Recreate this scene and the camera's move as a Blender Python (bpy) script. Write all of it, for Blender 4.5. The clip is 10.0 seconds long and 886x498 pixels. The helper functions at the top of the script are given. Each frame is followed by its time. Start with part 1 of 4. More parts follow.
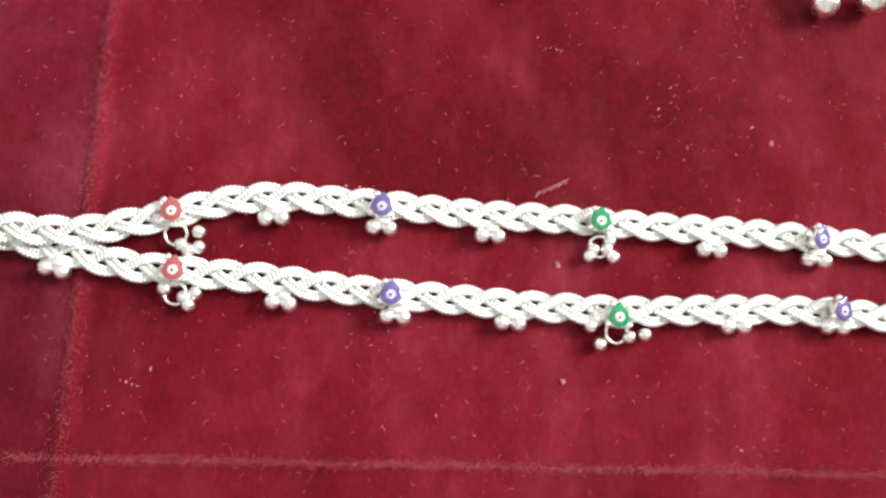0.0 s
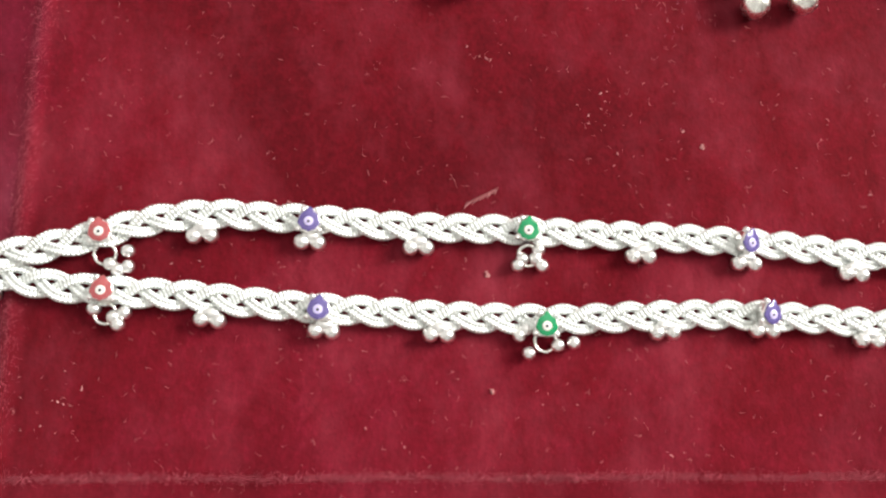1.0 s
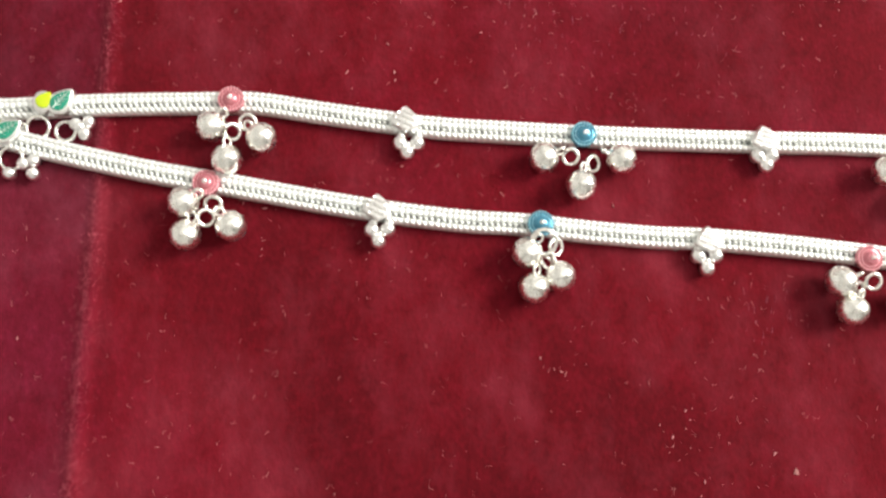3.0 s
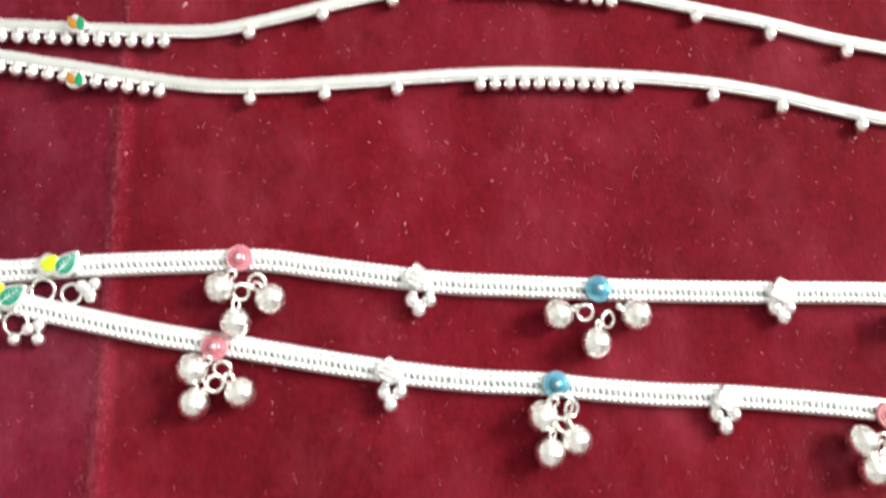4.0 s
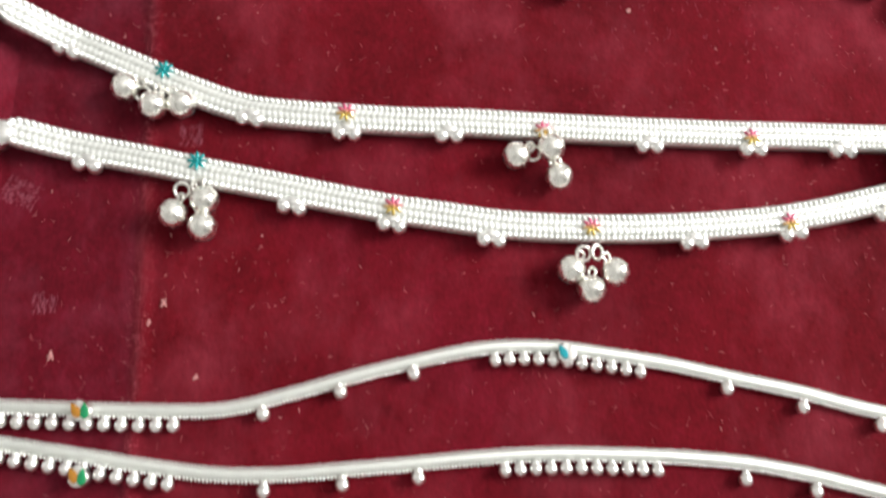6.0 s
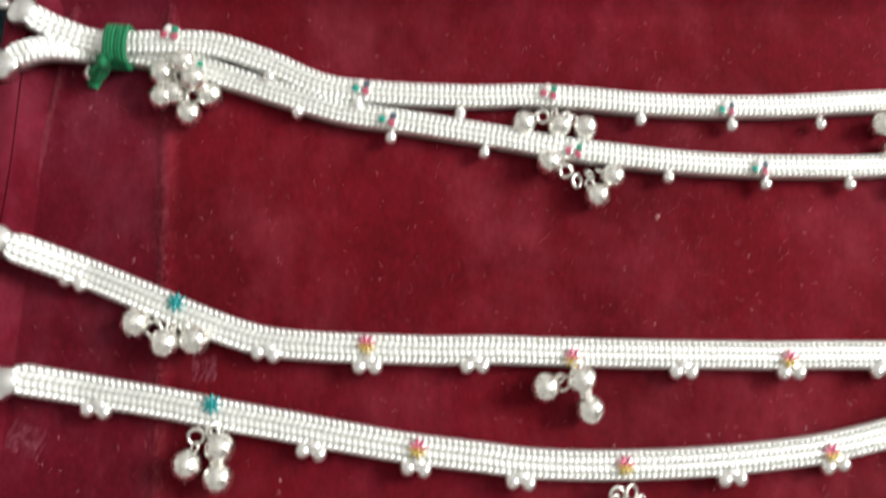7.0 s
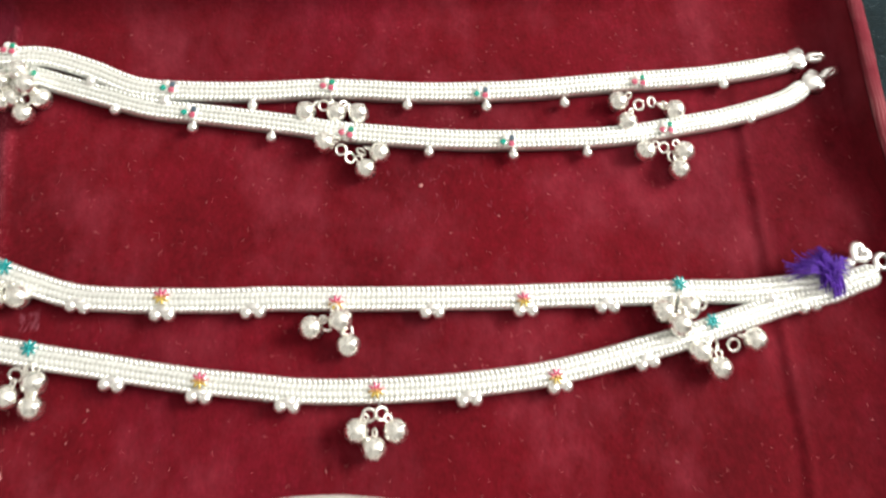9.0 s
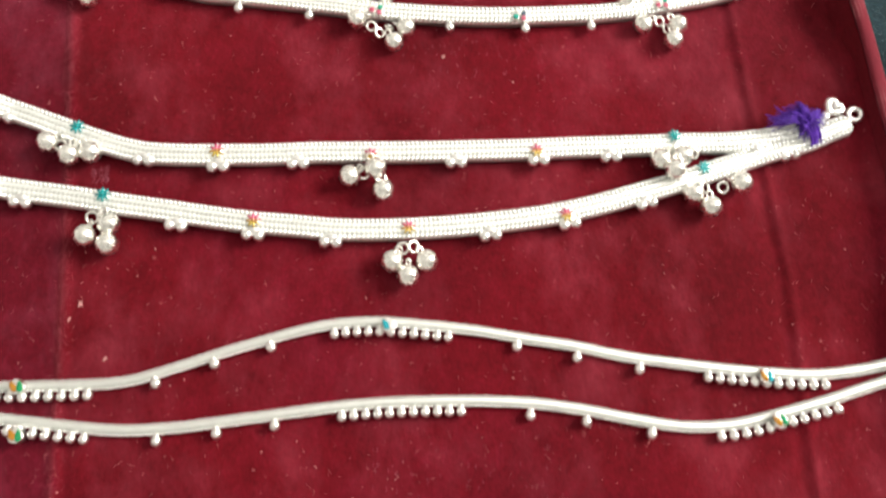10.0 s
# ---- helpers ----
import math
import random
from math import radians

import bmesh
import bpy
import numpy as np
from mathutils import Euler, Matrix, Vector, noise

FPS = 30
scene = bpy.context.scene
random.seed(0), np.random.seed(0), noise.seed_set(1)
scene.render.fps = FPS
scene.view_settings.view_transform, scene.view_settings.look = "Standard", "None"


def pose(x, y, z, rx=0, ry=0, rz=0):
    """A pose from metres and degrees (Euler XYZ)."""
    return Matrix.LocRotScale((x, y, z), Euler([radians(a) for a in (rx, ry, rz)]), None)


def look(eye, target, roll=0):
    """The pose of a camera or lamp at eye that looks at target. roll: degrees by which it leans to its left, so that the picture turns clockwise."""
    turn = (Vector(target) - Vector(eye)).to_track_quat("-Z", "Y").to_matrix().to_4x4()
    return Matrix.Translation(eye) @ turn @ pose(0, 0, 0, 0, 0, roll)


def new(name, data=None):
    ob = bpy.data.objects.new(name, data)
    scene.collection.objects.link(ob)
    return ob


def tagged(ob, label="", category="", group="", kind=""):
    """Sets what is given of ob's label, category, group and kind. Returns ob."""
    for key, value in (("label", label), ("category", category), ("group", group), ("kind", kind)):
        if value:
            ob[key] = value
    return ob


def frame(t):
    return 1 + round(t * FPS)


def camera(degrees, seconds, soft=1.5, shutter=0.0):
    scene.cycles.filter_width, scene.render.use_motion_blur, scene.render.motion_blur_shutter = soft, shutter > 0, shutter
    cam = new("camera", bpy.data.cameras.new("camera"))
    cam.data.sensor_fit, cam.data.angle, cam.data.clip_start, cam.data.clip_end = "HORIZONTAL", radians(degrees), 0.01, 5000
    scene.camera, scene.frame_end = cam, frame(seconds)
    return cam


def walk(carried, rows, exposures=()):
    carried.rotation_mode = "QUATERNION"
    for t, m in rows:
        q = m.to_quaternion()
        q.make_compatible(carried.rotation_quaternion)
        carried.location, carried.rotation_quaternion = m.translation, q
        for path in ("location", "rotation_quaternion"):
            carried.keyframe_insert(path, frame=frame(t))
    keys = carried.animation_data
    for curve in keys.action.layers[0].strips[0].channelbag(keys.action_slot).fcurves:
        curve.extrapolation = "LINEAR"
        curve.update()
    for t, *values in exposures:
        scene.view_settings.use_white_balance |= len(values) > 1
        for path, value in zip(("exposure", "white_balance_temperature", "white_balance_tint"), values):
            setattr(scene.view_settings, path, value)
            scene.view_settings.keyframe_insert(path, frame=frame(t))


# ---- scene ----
cam = camera(62.0, 10.0, soft=2.4, shutter=0.4)
PATH = [
    (0, (0.00260, -0.03406, 0.12603), (0.02132, 0.02915, -0.16664), 16.25),
    (0.5, (0.01074, -0.02992, 0.13210), (0.02965, 0.03138, -0.16096), 16.42),
    (1, (0.01615, -0.03089, 0.12811), (0.03231, 0.02882, -0.16544), 13.54),
    (1.5, (0.01956, -0.02434, 0.13016), (0.03370, 0.03252, -0.16406), 12.35),
    (2, (0.00205, -0.00387, 0.13111), (0.01868, 0.05461, -0.16266), 14.31),
    (2.5, (0.00178, 0.01535, 0.12669), (0.01732, 0.06914, -0.16804), 14.65),
    (2.7, (0.00681, 0.02229, 0.12855), (0.02041, 0.07631, -0.16624), 12.66),
    (3.8, (0.00487, 0.04647, 0.12919), (0.02054, 0.11172, -0.16321), 11.63),
    (4, (0.00477, 0.05538, 0.13178), (0.01954, 0.11609, -0.16164), 11.66),
    (4.5, (0.00418, 0.06919, 0.13117), (0.02038, 0.13141, -0.16186), 12.40),
    (5, (0.00149, 0.08291, 0.13341), (0.02028, 0.14607, -0.15927), 14.67),
    (5.5, (-0.00021, 0.09656, 0.13815), (0.02035, 0.16403, -0.15344), 15.44),
    (5.7, (0.00071, 0.10861, 0.14058), (0.02177, 0.17545, -0.15112), 16.06),
    (6.8, (-0.00582, 0.15538, 0.13664), (0.01650, 0.22854, -0.15345), 15.17),
    (7, (-0.00459, 0.16746, 0.14336), (0.01843, 0.23765, -0.14740), 16.20),
    (7.5, (0.00959, 0.18156, 0.15162), (0.03007, 0.25746, -0.13790), 12.24),
    (8, (0.02338, 0.17907, 0.15182), (0.04194, 0.25904, -0.13673), 10.01),
    (8.5, (0.03595, 0.16384, 0.15106), (0.05423, 0.24677, -0.13667), 8.99),
    (9, (0.04706, 0.14370, 0.16868), (0.06210, 0.22523, -0.11964), 6.75),
    (9.5, (0.04073, 0.12458, 0.17764), (0.05624, 0.20511, -0.11093), 6.96),
    (10, (0.03784, 0.10526, 0.18068), (0.05258, 0.18269, -0.10878), 6.24),
]
walk(cam, [(t, look(eye, target, roll)) for t, eye, target, roll in PATH],
     exposures=[(0, 0.2, 6550, 10), (1.0, 0.10, 6600, 10), (1.5, 0.18, 6700, 10), (2.0, 0.05, 6850, 10), (2.5, -0.08, 6850, 10), (4.0, 0.25, 6450, 10), (4.5, 0.06, 6350, 10), (5.0, 0.03, 6350, 10),
                (5.5, -0.06, 6450, 10), (7.0, -0.42, 6550, 10), (7.5, -0.12, 6900, 10), (8.0, 0.15, 6550, 10), (8.5, 0.01, 6700, 10), (9.0, -0.12, 6850, 10), (10.0, -0.04, 6950, 10)])

# ---- light ----
scene.view_settings.exposure = 0.0
world = bpy.data.worlds.new("sky")
scene.world = world
world.use_nodes = True
wn = world.node_tree.nodes
sky = wn.new("ShaderNodeTexSky")
sky.sky_type, sky.sun_disc = "NISHITA", False
sky.sun_elevation, sky.sun_rotation = radians(40), radians(60)
world.node_tree.links.new(sky.outputs[0], wn["Background"].inputs[0])
wn["Background"].inputs[1].default_value = 0.12

WIN = Vector((1.34, 0.50, 0.90))          # middle of the shop window, seen from the tray
lamp = bpy.data.lights.new("window_light", "AREA")
lamp.shape, lamp.size, lamp.size_y, lamp.energy, lamp.color = "RECTANGLE", 0.76, 0.68, 57.0, (1.0, 0.99, 0.965)
window_light = new("window_light", lamp)
window_light.matrix_world = look(WIN, WIN + Vector((-1.0, 0.0, 0.0)))

# ---- materials ----
def nodes_of(name):
    m = bpy.data.materials.new(name)
    m.use_nodes = True
    return m, m.node_tree.nodes, m.node_tree.links, m.node_tree.nodes["Principled BSDF"]


def noise_node(n, l, scale, detail=4.0, rough=0.6, stretch=None):
    co = n.new("ShaderNodeTexCoord")
    t = n.new("ShaderNodeTexNoise")
    t.inputs["Scale"].default_value, t.inputs["Detail"].default_value, t.inputs["Roughness"].default_value = scale, detail, rough
    if stretch:
        mp = n.new("ShaderNodeMapping")
        mp.inputs["Scale"].default_value = stretch
        l.new(co.outputs["Object"], mp.inputs[0])
        l.new(mp.outputs[0], t.inputs["Vector"])
    else:
        l.new(co.outputs["Object"], t.inputs["Vector"])
    return t


def ramp(n, l, src, stops):
    r = n.new("ShaderNodeValToRGB")
    e = r.color_ramp.elements
    while len(e) < len(stops):
        e.new(0.5)
    for k, (p, c) in zip(e, stops):
        k.position, k.color = p, (*c, 1.0)
    l.new(src, r.inputs[0])
    return r


def mixed(n, l, fac, a, b, mode="MIX"):
    m = n.new("ShaderNodeMix")
    m.data_type, m.blend_type = "RGBA", mode
    if isinstance(fac, float):
        m.inputs[0].default_value = fac
    else:
        l.new(fac, m.inputs[0])
    for i, v in ((6, a), (7, b)):
        if isinstance(v, tuple):
            m.inputs[i].default_value = (*v, 1.0)
        else:
            l.new(v, m.inputs[i])
    return m.outputs[2]


def bump(n, l, height, strength, distance, p):
    b = n.new("ShaderNodeBump")
    b.inputs["Strength"].default_value, b.inputs["Distance"].default_value = strength, distance
    l.new(height, b.inputs["Height"])
    l.new(b.outputs[0], p.inputs["Normal"])


def silver(name, tint=(0.955, 0.955, 0.94), rough=0.3, grain=0.25, metal=1.0):
    """Silver; freshly whitened chains keep a frosted skin that scatters light, so they are less than fully metallic."""
    m, n, l, p = nodes_of(name)
    spots = noise_node(n, l, 420.0, 3.0)
    c = ramp(n, l, spots.outputs[0], [(0.3, tuple(v * 0.93 for v in tint)), (0.62, tint)])
    l.new(c.outputs[0], p.inputs["Base Color"])
    p.inputs["Metallic"].default_value = metal
    wear = noise_node(n, l, 900.0, 2.0)
    rr = n.new("ShaderNodeMapRange")
    rr.inputs["To Min"].default_value, rr.inputs["To Max"].default_value = rough - 0.08, rough + 0.12
    l.new(wear.outputs[0], rr.inputs[0])
    l.new(rr.outputs[0], p.inputs["Roughness"])
    fine = noise_node(n, l, 2600.0, 2.0)
    bump(n, l, fine.outputs[0], grain, 0.0001, p)
    return m


def enamel(name, colour, second=None, axis=1, rough=0.18, metal=0.0):
    m, n, l, p = nodes_of(name)
    cloud = noise_node(n, l, 1100.0, 3.0)
    c = mixed(n, l, cloud.outputs[0], tuple(v * 0.75 for v in colour), tuple(min(1.0, v * 1.2) for v in colour))
    if second:
        co = n.new("ShaderNodeTexCoord")
        sx = n.new("ShaderNodeSeparateXYZ")
        l.new(co.outputs["Object"], sx.inputs[0])
        mr = n.new("ShaderNodeMapRange")
        mr.inputs["From Min"].default_value, mr.inputs["From Max"].default_value = -0.0006, 0.0006
        l.new(sx.outputs[axis], mr.inputs[0])
        c = mixed(n, l, mr.outputs[0], second, c)
    l.new(c, p.inputs["Base Color"])
    p.inputs["Roughness"].default_value, p.inputs["Metallic"].default_value = rough, metal
    p.inputs["Coat Weight"].default_value, p.inputs["Coat Roughness"].default_value = 0.5, 0.08
    return m


def velvet(name, rib=False, side=False):
    m, n, l, p = nodes_of(name)
    big = noise_node(n, l, 11.0, 5.0, 0.6)
    streak = noise_node(n, l, 210.0, 6.0, 0.75, (1.25, 0.9, 1.0))
    pile = noise_node(n, l, 1250.0, 3.0, 0.7, (1.0, 0.7, 1.0))
    a = ramp(n, l, big.outputs[0], [(0.30, (0.086, 0.0020, 0.0056)), (0.5, (0.122, 0.0032, 0.0088)), (0.70, (0.156, 0.0070, 0.0182))])
    b = ramp(n, l, streak.outputs[0], [(0.34, (0.76, 0.72, 0.74)), (0.52, (1.0, 1.0, 1.0)), (0.72, (1.32, 1.7, 1.7))])
    c = mixed(n, l, 0.8, a.outputs[0], b.outputs[0], "MULTIPLY")
    d = ramp(n, l, pile.outputs[0], [(0.3, (0.58, 0.55, 0.55)), (0.6, (1.14, 1.14, 1.14)), (0.78, (1.75, 2.1, 2.1))])
    e = mixed(n, l, 0.5, c, d.outputs[0], "MULTIPLY")
    # rubbed, dusty places where the pile lies over
    rub = noise_node(n, l, 34.0, 7.0, 0.68, (1.3, 0.8, 1.0))
    dust = ramp(n, l, rub.outputs[0], [(0.46, (0.0, 0.0, 0.0)), (0.56, (0.22, 0.22, 0.22)), (0.74, (0.85, 0.85, 0.85))])
    e = mixed(n, l, dust.outputs[0], e, (0.240, 0.028, 0.045))
    deep = noise_node(n, l, 17.0, 4.0, 0.6)
    shade = ramp(n, l, deep.outputs[0], [(0.34, (0.78, 0.76, 0.78)), (0.56, (1.06, 1.0, 1.0))])
    e = mixed(n, l, 0.9, e, shade.outputs[0], "MULTIPLY")
    # beyond the long crease the nap lies the other way; its mauve sheen is tinted into the colour
    co = n.new("ShaderNodeTexCoord")
    sep = n.new("ShaderNodeSeparateXYZ")
    l.new(co.outputs["Object"], sep.inputs[0])
    def math_node(op, a, b, clamp=False):
        q = n.new("ShaderNodeMath")
        q.operation, q.use_clamp = op, clamp
        for i, v in enumerate((a, b)):
            if isinstance(v, float):
                q.inputs[i].default_value = v
            else:
                l.new(v, q.inputs[i])
        return q.outputs[0]
    lean = math_node("MULTIPLY", math_node("DIVIDE", math_node("SUBTRACT", 0.06, sep.outputs[1]), 0.11, True), 0.005)
    waver = math_node("MULTIPLY", math_node("SUBTRACT", rub.outputs[0], 0.5), 0.006)
    across = math_node("ADD", math_node("ADD", sep.outputs[0], lean), waver)
    turned = math_node("DIVIDE", math_node("SUBTRACT", -0.0466, across), 0.0024, True)
    e = mixed(n, l, math_node("MULTIPLY", turned, 0.75) if not side else 0.75, e, mixed(n, l, 1.0, e, (0.84, 1.30, 1.46), "MULTIPLY"))
    if rib:
        # the pile parts over the edge and shows its paler backing in fine lines; the light on the rim's top is lifted
        # into the colour too
        wave = n.new("ShaderNodeTexWave")
        co = n.new("ShaderNodeTexCoord")
        wave.bands_direction = "X"
        wave.inputs["Scale"].default_value, wave.inputs["Distortion"].default_value, wave.inputs["Detail Scale"].default_value = 370.0, 5.0, 0.35
        l.new(co.outputs["Object"], wave.inputs["Vector"])
        patch = noise_node(n, l, 45.0, 3.0)
        gate = ramp(n, l, patch.outputs[0], [(0.46, (0.0, 0.0, 0.0)), (0.70, (0.75, 0.75, 0.75))])
        amount = n.new("ShaderNodeMath")
        amount.operation = "MULTIPLY"
        l.new(wave.outputs["Fac"], amount.inputs[0])
        l.new(gate.outputs[0], amount.inputs[1])
        e = mixed(n, l, amount.outputs[0], mixed(n, l, 0.45, e, (0.21, 0.036, 0.055)), (0.40, 0.16, 0.17))
    l.new(e, p.inputs["Base Color"])
    p.inputs["Roughness"].default_value = 0.95
    p.inputs["Specular IOR Level"].default_value = 0.12
    p.inputs["Sheen Weight"].default_value = 0.24 if not rib else 0.8
    p.inputs["Sheen Roughness"].default_value = 0.42
    p.inputs["Sheen Tint"].default_value = (1.0, 0.20, 0.24, 1.0)
    bump(n, l, pile.outputs[0], 0.38, 0.0004, p)
    return m


def cloth_black(name):
    m, n, l, p = nodes_of(name)
    big = noise_node(n, l, 26.0, 5.0)
    fine = noise_node(n, l, 1500.0, 4.0, 0.8)
    a = ramp(n, l, big.outputs[0], [(0.35, (0.0070, 0.0180, 0.0220)), (0.7, (0.0215, 0.0490, 0.0590))])
    b = ramp(n, l, fine.outputs[0], [(0.4, (0.35, 0.38, 0.4)), (0.6, (1.0, 1.05, 1.1)), (0.74, (5.0, 5.2, 5.2))])
    c = mixed(n, l, 0.9, a.outputs[0], b.outputs[0], "MULTIPLY")
    l.new(c, p.inputs["Base Color"])
    p.inputs["Roughness"].default_value = 0.9
    p.inputs["Sheen Weight"].default_value = 0.025
    p.inputs["Specular IOR Level"].default_value = 0.15
    bump(n, l, fine.outputs[0], 0.8, 0.0006, p)
    return m


def plain(name, colour, rough=0.7, scale=8.0, spread=0.12, sheen=0.0):
    m, n, l, p = nodes_of(name)
    t = noise_node(n, l, scale, 5.0)
    c = ramp(n, l, t.outputs[0], [(0.3, tuple(v * (1 - spread) for v in colour)), (0.7, tuple(min(1.0, v * (1 + spread)) for v in colour))])
    l.new(c.outputs[0], p.inputs["Base Color"])
    p.inputs["Roughness"].default_value = rough
    p.inputs["Sheen Weight"].default_value = sheen
    bump(n, l, t.outputs[0], 0.2, 0.002, p)
    return m


SILVER = silver("silver_chain", (0.935, 0.95, 0.92), 0.42, 0.25, 0.72)
BRIGHT = silver("silver_bead", (0.96, 0.955, 0.935), 0.28, 0.12)
WARM = silver("silver_bell", (0.97, 0.96, 0.905), 0.25, 0.12)
GAP_SHADE = silver("silver_core", (0.30, 0.31, 0.30), 0.5, 0.3)
ROW_SHADE = silver("silver_backing", (0.46, 0.47, 0.45), 0.5, 0.3, 0.8)
SNAKE = silver("silver_snake", (0.80, 0.825, 0.785), 0.42, 0.2, 0.8)
PLAIT = silver("silver_plait", (0.86, 0.885, 0.86), 0.42, 0.3, 0.8)
PALE = silver("silver_pale", (0.945, 0.965, 0.94), 0.48, 0.25, 0.7)
RED_E, PURPLE_E, GREEN_E = enamel("red_enamel", (0.40, 0.085, 0.09)), enamel("purple_enamel", (0.12, 0.09, 0.28)), enamel("green_enamel", (0.0, 0.25, 0.085))
WHITE_E, DARK_E, LILAC_E = enamel("white_enamel", (0.82, 0.80, 0.76)), enamel("dark_enamel", (0.03, 0.03, 0.035)), enamel("lilac_enamel", (0.62, 0.55, 0.85))
LIME_E, LEAF_E = enamel("lime_enamel", (0.55, 0.72, 0.01)), enamel("leaf_enamel", (0.01, 0.27, 0.17))
PINK_M, BLUE_M = enamel("pink_lacquer", (0.64, 0.22, 0.26), rough=0.25, metal=0.5), enamel("blue_lacquer", (0.07, 0.29, 0.42), rough=0.25, metal=0.5)
PINK_P, BLUE_P = enamel("pale_pink_lacquer", (0.84, 0.46, 0.50), rough=0.34, metal=0.8), enamel("pale_blue_lacquer", (0.36, 0.66, 0.74), rough=0.34, metal=0.8)
TEAL_E, ORANGE_E = enamel("teal_enamel", (0.0, 0.30, 0.36)), enamel("orange_enamel", (0.40, 0.17, 0.01))
STAR_T = enamel("teal_star", (0.0, 0.30, 0.31), rough=0.25, metal=0.3)
STAR_P = enamel("pink_star", (0.60, 0.10, 0.20), (0.55, 0.40, 0.07), rough=0.25, metal=0.3)
ROSE_E, JADE_E, SLATE_E = enamel("rose_enamel", (0.50, 0.09, 0.15)), enamel("jade_enamel", (0.0, 0.33, 0.25)), enamel("slate_enamel", (0.08, 0.12, 0.16))
VELVET, VELVET_RIM, VELVET_SIDE = velvet("red_velvet"), velvet("red_velvet_rim", True), velvet("red_velvet_side", False, True)
BLACK = cloth_black("black_plush")
FIBRE = plain("black_fibre", (0.15, 0.22, 0.245), 0.6, 500, 0.8, 0.2)
LINT = plain("lint", (0.60, 0.27, 0.26), 0.8, 700, 0.35)
FUZZ = plain("grey_fuzz", (0.34, 0.20, 0.21), 0.9, 500, 0.4)
CREASE_SHEEN = plain("worn_pile", (0.46, 0.095, 0.13), 0.9, 500, 0.4)
BRUSHED = plain("brushed_pile", (0.26, 0.062, 0.095), 0.9, 500, 0.3)
THREAD_G, THREAD_P = plain("green_thread", (0.0, 0.17, 0.062), 0.8, 1500, 0.4, 0.04), plain("purple_thread", (0.085, 0.012, 0.34), 0.85, 1500, 0.45, 0.08)
CEIL_M = plain("ceiling_paint", (0.82, 0.82, 0.81), 0.8)
WALL_M, WOOD_M, FLOOR_M = plain("wall_paint", (0.74, 0.74, 0.73), 0.8), plain("counter_wood", (0.24, 0.13, 0.07), 0.5), plain("floor_tile", (0.45, 0.42, 0.38), 0.5)

# ---- building helpers ----
MM = 0.001


def mesh_from(name, verts, faces, smooth=True):
    me = bpy.data.meshes.new(name)
    me.from_pydata([tuple(v) for v in verts], [], [tuple(f) for f in faces])
    me.polygons.foreach_set("use_smooth", [smooth] * len(me.polygons))
    me.update()
    return me


def joined(pieces):
    """One vertex and face list out of several."""
    verts, faces, k = [], [], 0
    for v, f in pieces:
        verts.append(np.asarray(v, float))
        faces += [tuple(i + k for i in q) for q in f]
        k += len(v)
    return np.vstack(verts), faces


def ball(r=1.0, seg=12, rings=8, at=(0, 0, 0), scale=(1, 1, 1)):
    v, f = [(0, 0, 1.0)], []
    for i in range(1, rings):
        a = math.pi * i / rings
        v += [(math.sin(a) * math.cos(2 * math.pi * j / seg), math.sin(a) * math.sin(2 * math.pi * j / seg), math.cos(a)) for j in range(seg)]
    v.append((0, 0, -1.0))
    for j in range(seg):
        f.append((0, 1 + j, 1 + (j + 1) % seg))
        for i in range(rings - 2):
            a, b = 1 + i * seg, 1 + (i + 1) * seg
            f.append((a + j, b + j, b + (j + 1) % seg, a + (j + 1) % seg))
        f.append((len(v) - 1, 1 + (rings - 2) * seg + (j + 1) % seg, 1 + (rings - 2) * seg + j))
    return np.array(v) * r * np.array(scale) + np.array(at), f


def torus(R, r, seg=24, sides=8, at=(0, 0, 0), squash=1.0):
    v, f = [], []
    for i in range(seg):
        a = 2 * math.pi * i / seg
        for j in range(sides):
            b = 2 * math.pi * j / sides
            v.append(((R + r * math.cos(b)) * math.cos(a), (R + r * math.cos(b)) * math.sin(a) * squash, r * math.sin(b)))
    for i in range(seg):
        for j in range(sides):
            a, b, c, d = i * sides + j, ((i + 1) % seg) * sides + j, ((i + 1) % seg) * sides + (j + 1) % sides, i * sides + (j + 1) % sides
            f.append((a, b, c, d))
    return np.array(v) + np.array(at), f


def lathe(profile, seg=28, at=(0, 0, 0)):
    v, f = [], []
    for r, z in profile:
        v += [(r * math.cos(2 * math.pi * j / seg), r * math.sin(2 * math.pi * j / seg), z) for j in range(seg)]
    for i in range(len(profile) - 1):
        for j in range(seg):
            f.append((i * seg + j, i * seg + (j + 1) % seg, (i + 1) * seg + (j + 1) % seg, (i + 1) * seg + j))
    f += [tuple(reversed(range(seg))), tuple(range((len(profile) - 1) * seg, len(profile) * seg))]
    return np.array(v) + np.array(at), f


def plate(outline, z0, z1, bevel=0.12):
    """A flat piece with a rounded upper edge, from its outline (counter-clockwise)."""
    o = np.array(outline, float)
    mid = o.mean(0)
    size = np.hypot(*(o - mid).T).mean()
    k = 1 - bevel / size
    layers = [(1.0, z0), (1.0, z1 - bevel), (1 - (1 - k) * 0.3, z1 - bevel * 0.3), (k, z1)]
    v, n, f = [], len(o), []
    for s, z in layers:
        v += [(*(mid + (q - mid) * s), z) for q in o]
    for i in range(3):
        for j in range(n):
            f.append((i * n + j, i * n + (j + 1) % n, (i + 1) * n + (j + 1) % n, (i + 1) * n + j))
    f += [tuple(reversed(range(n))), tuple(range(3 * n, 4 * n))]
    return np.array(v), f


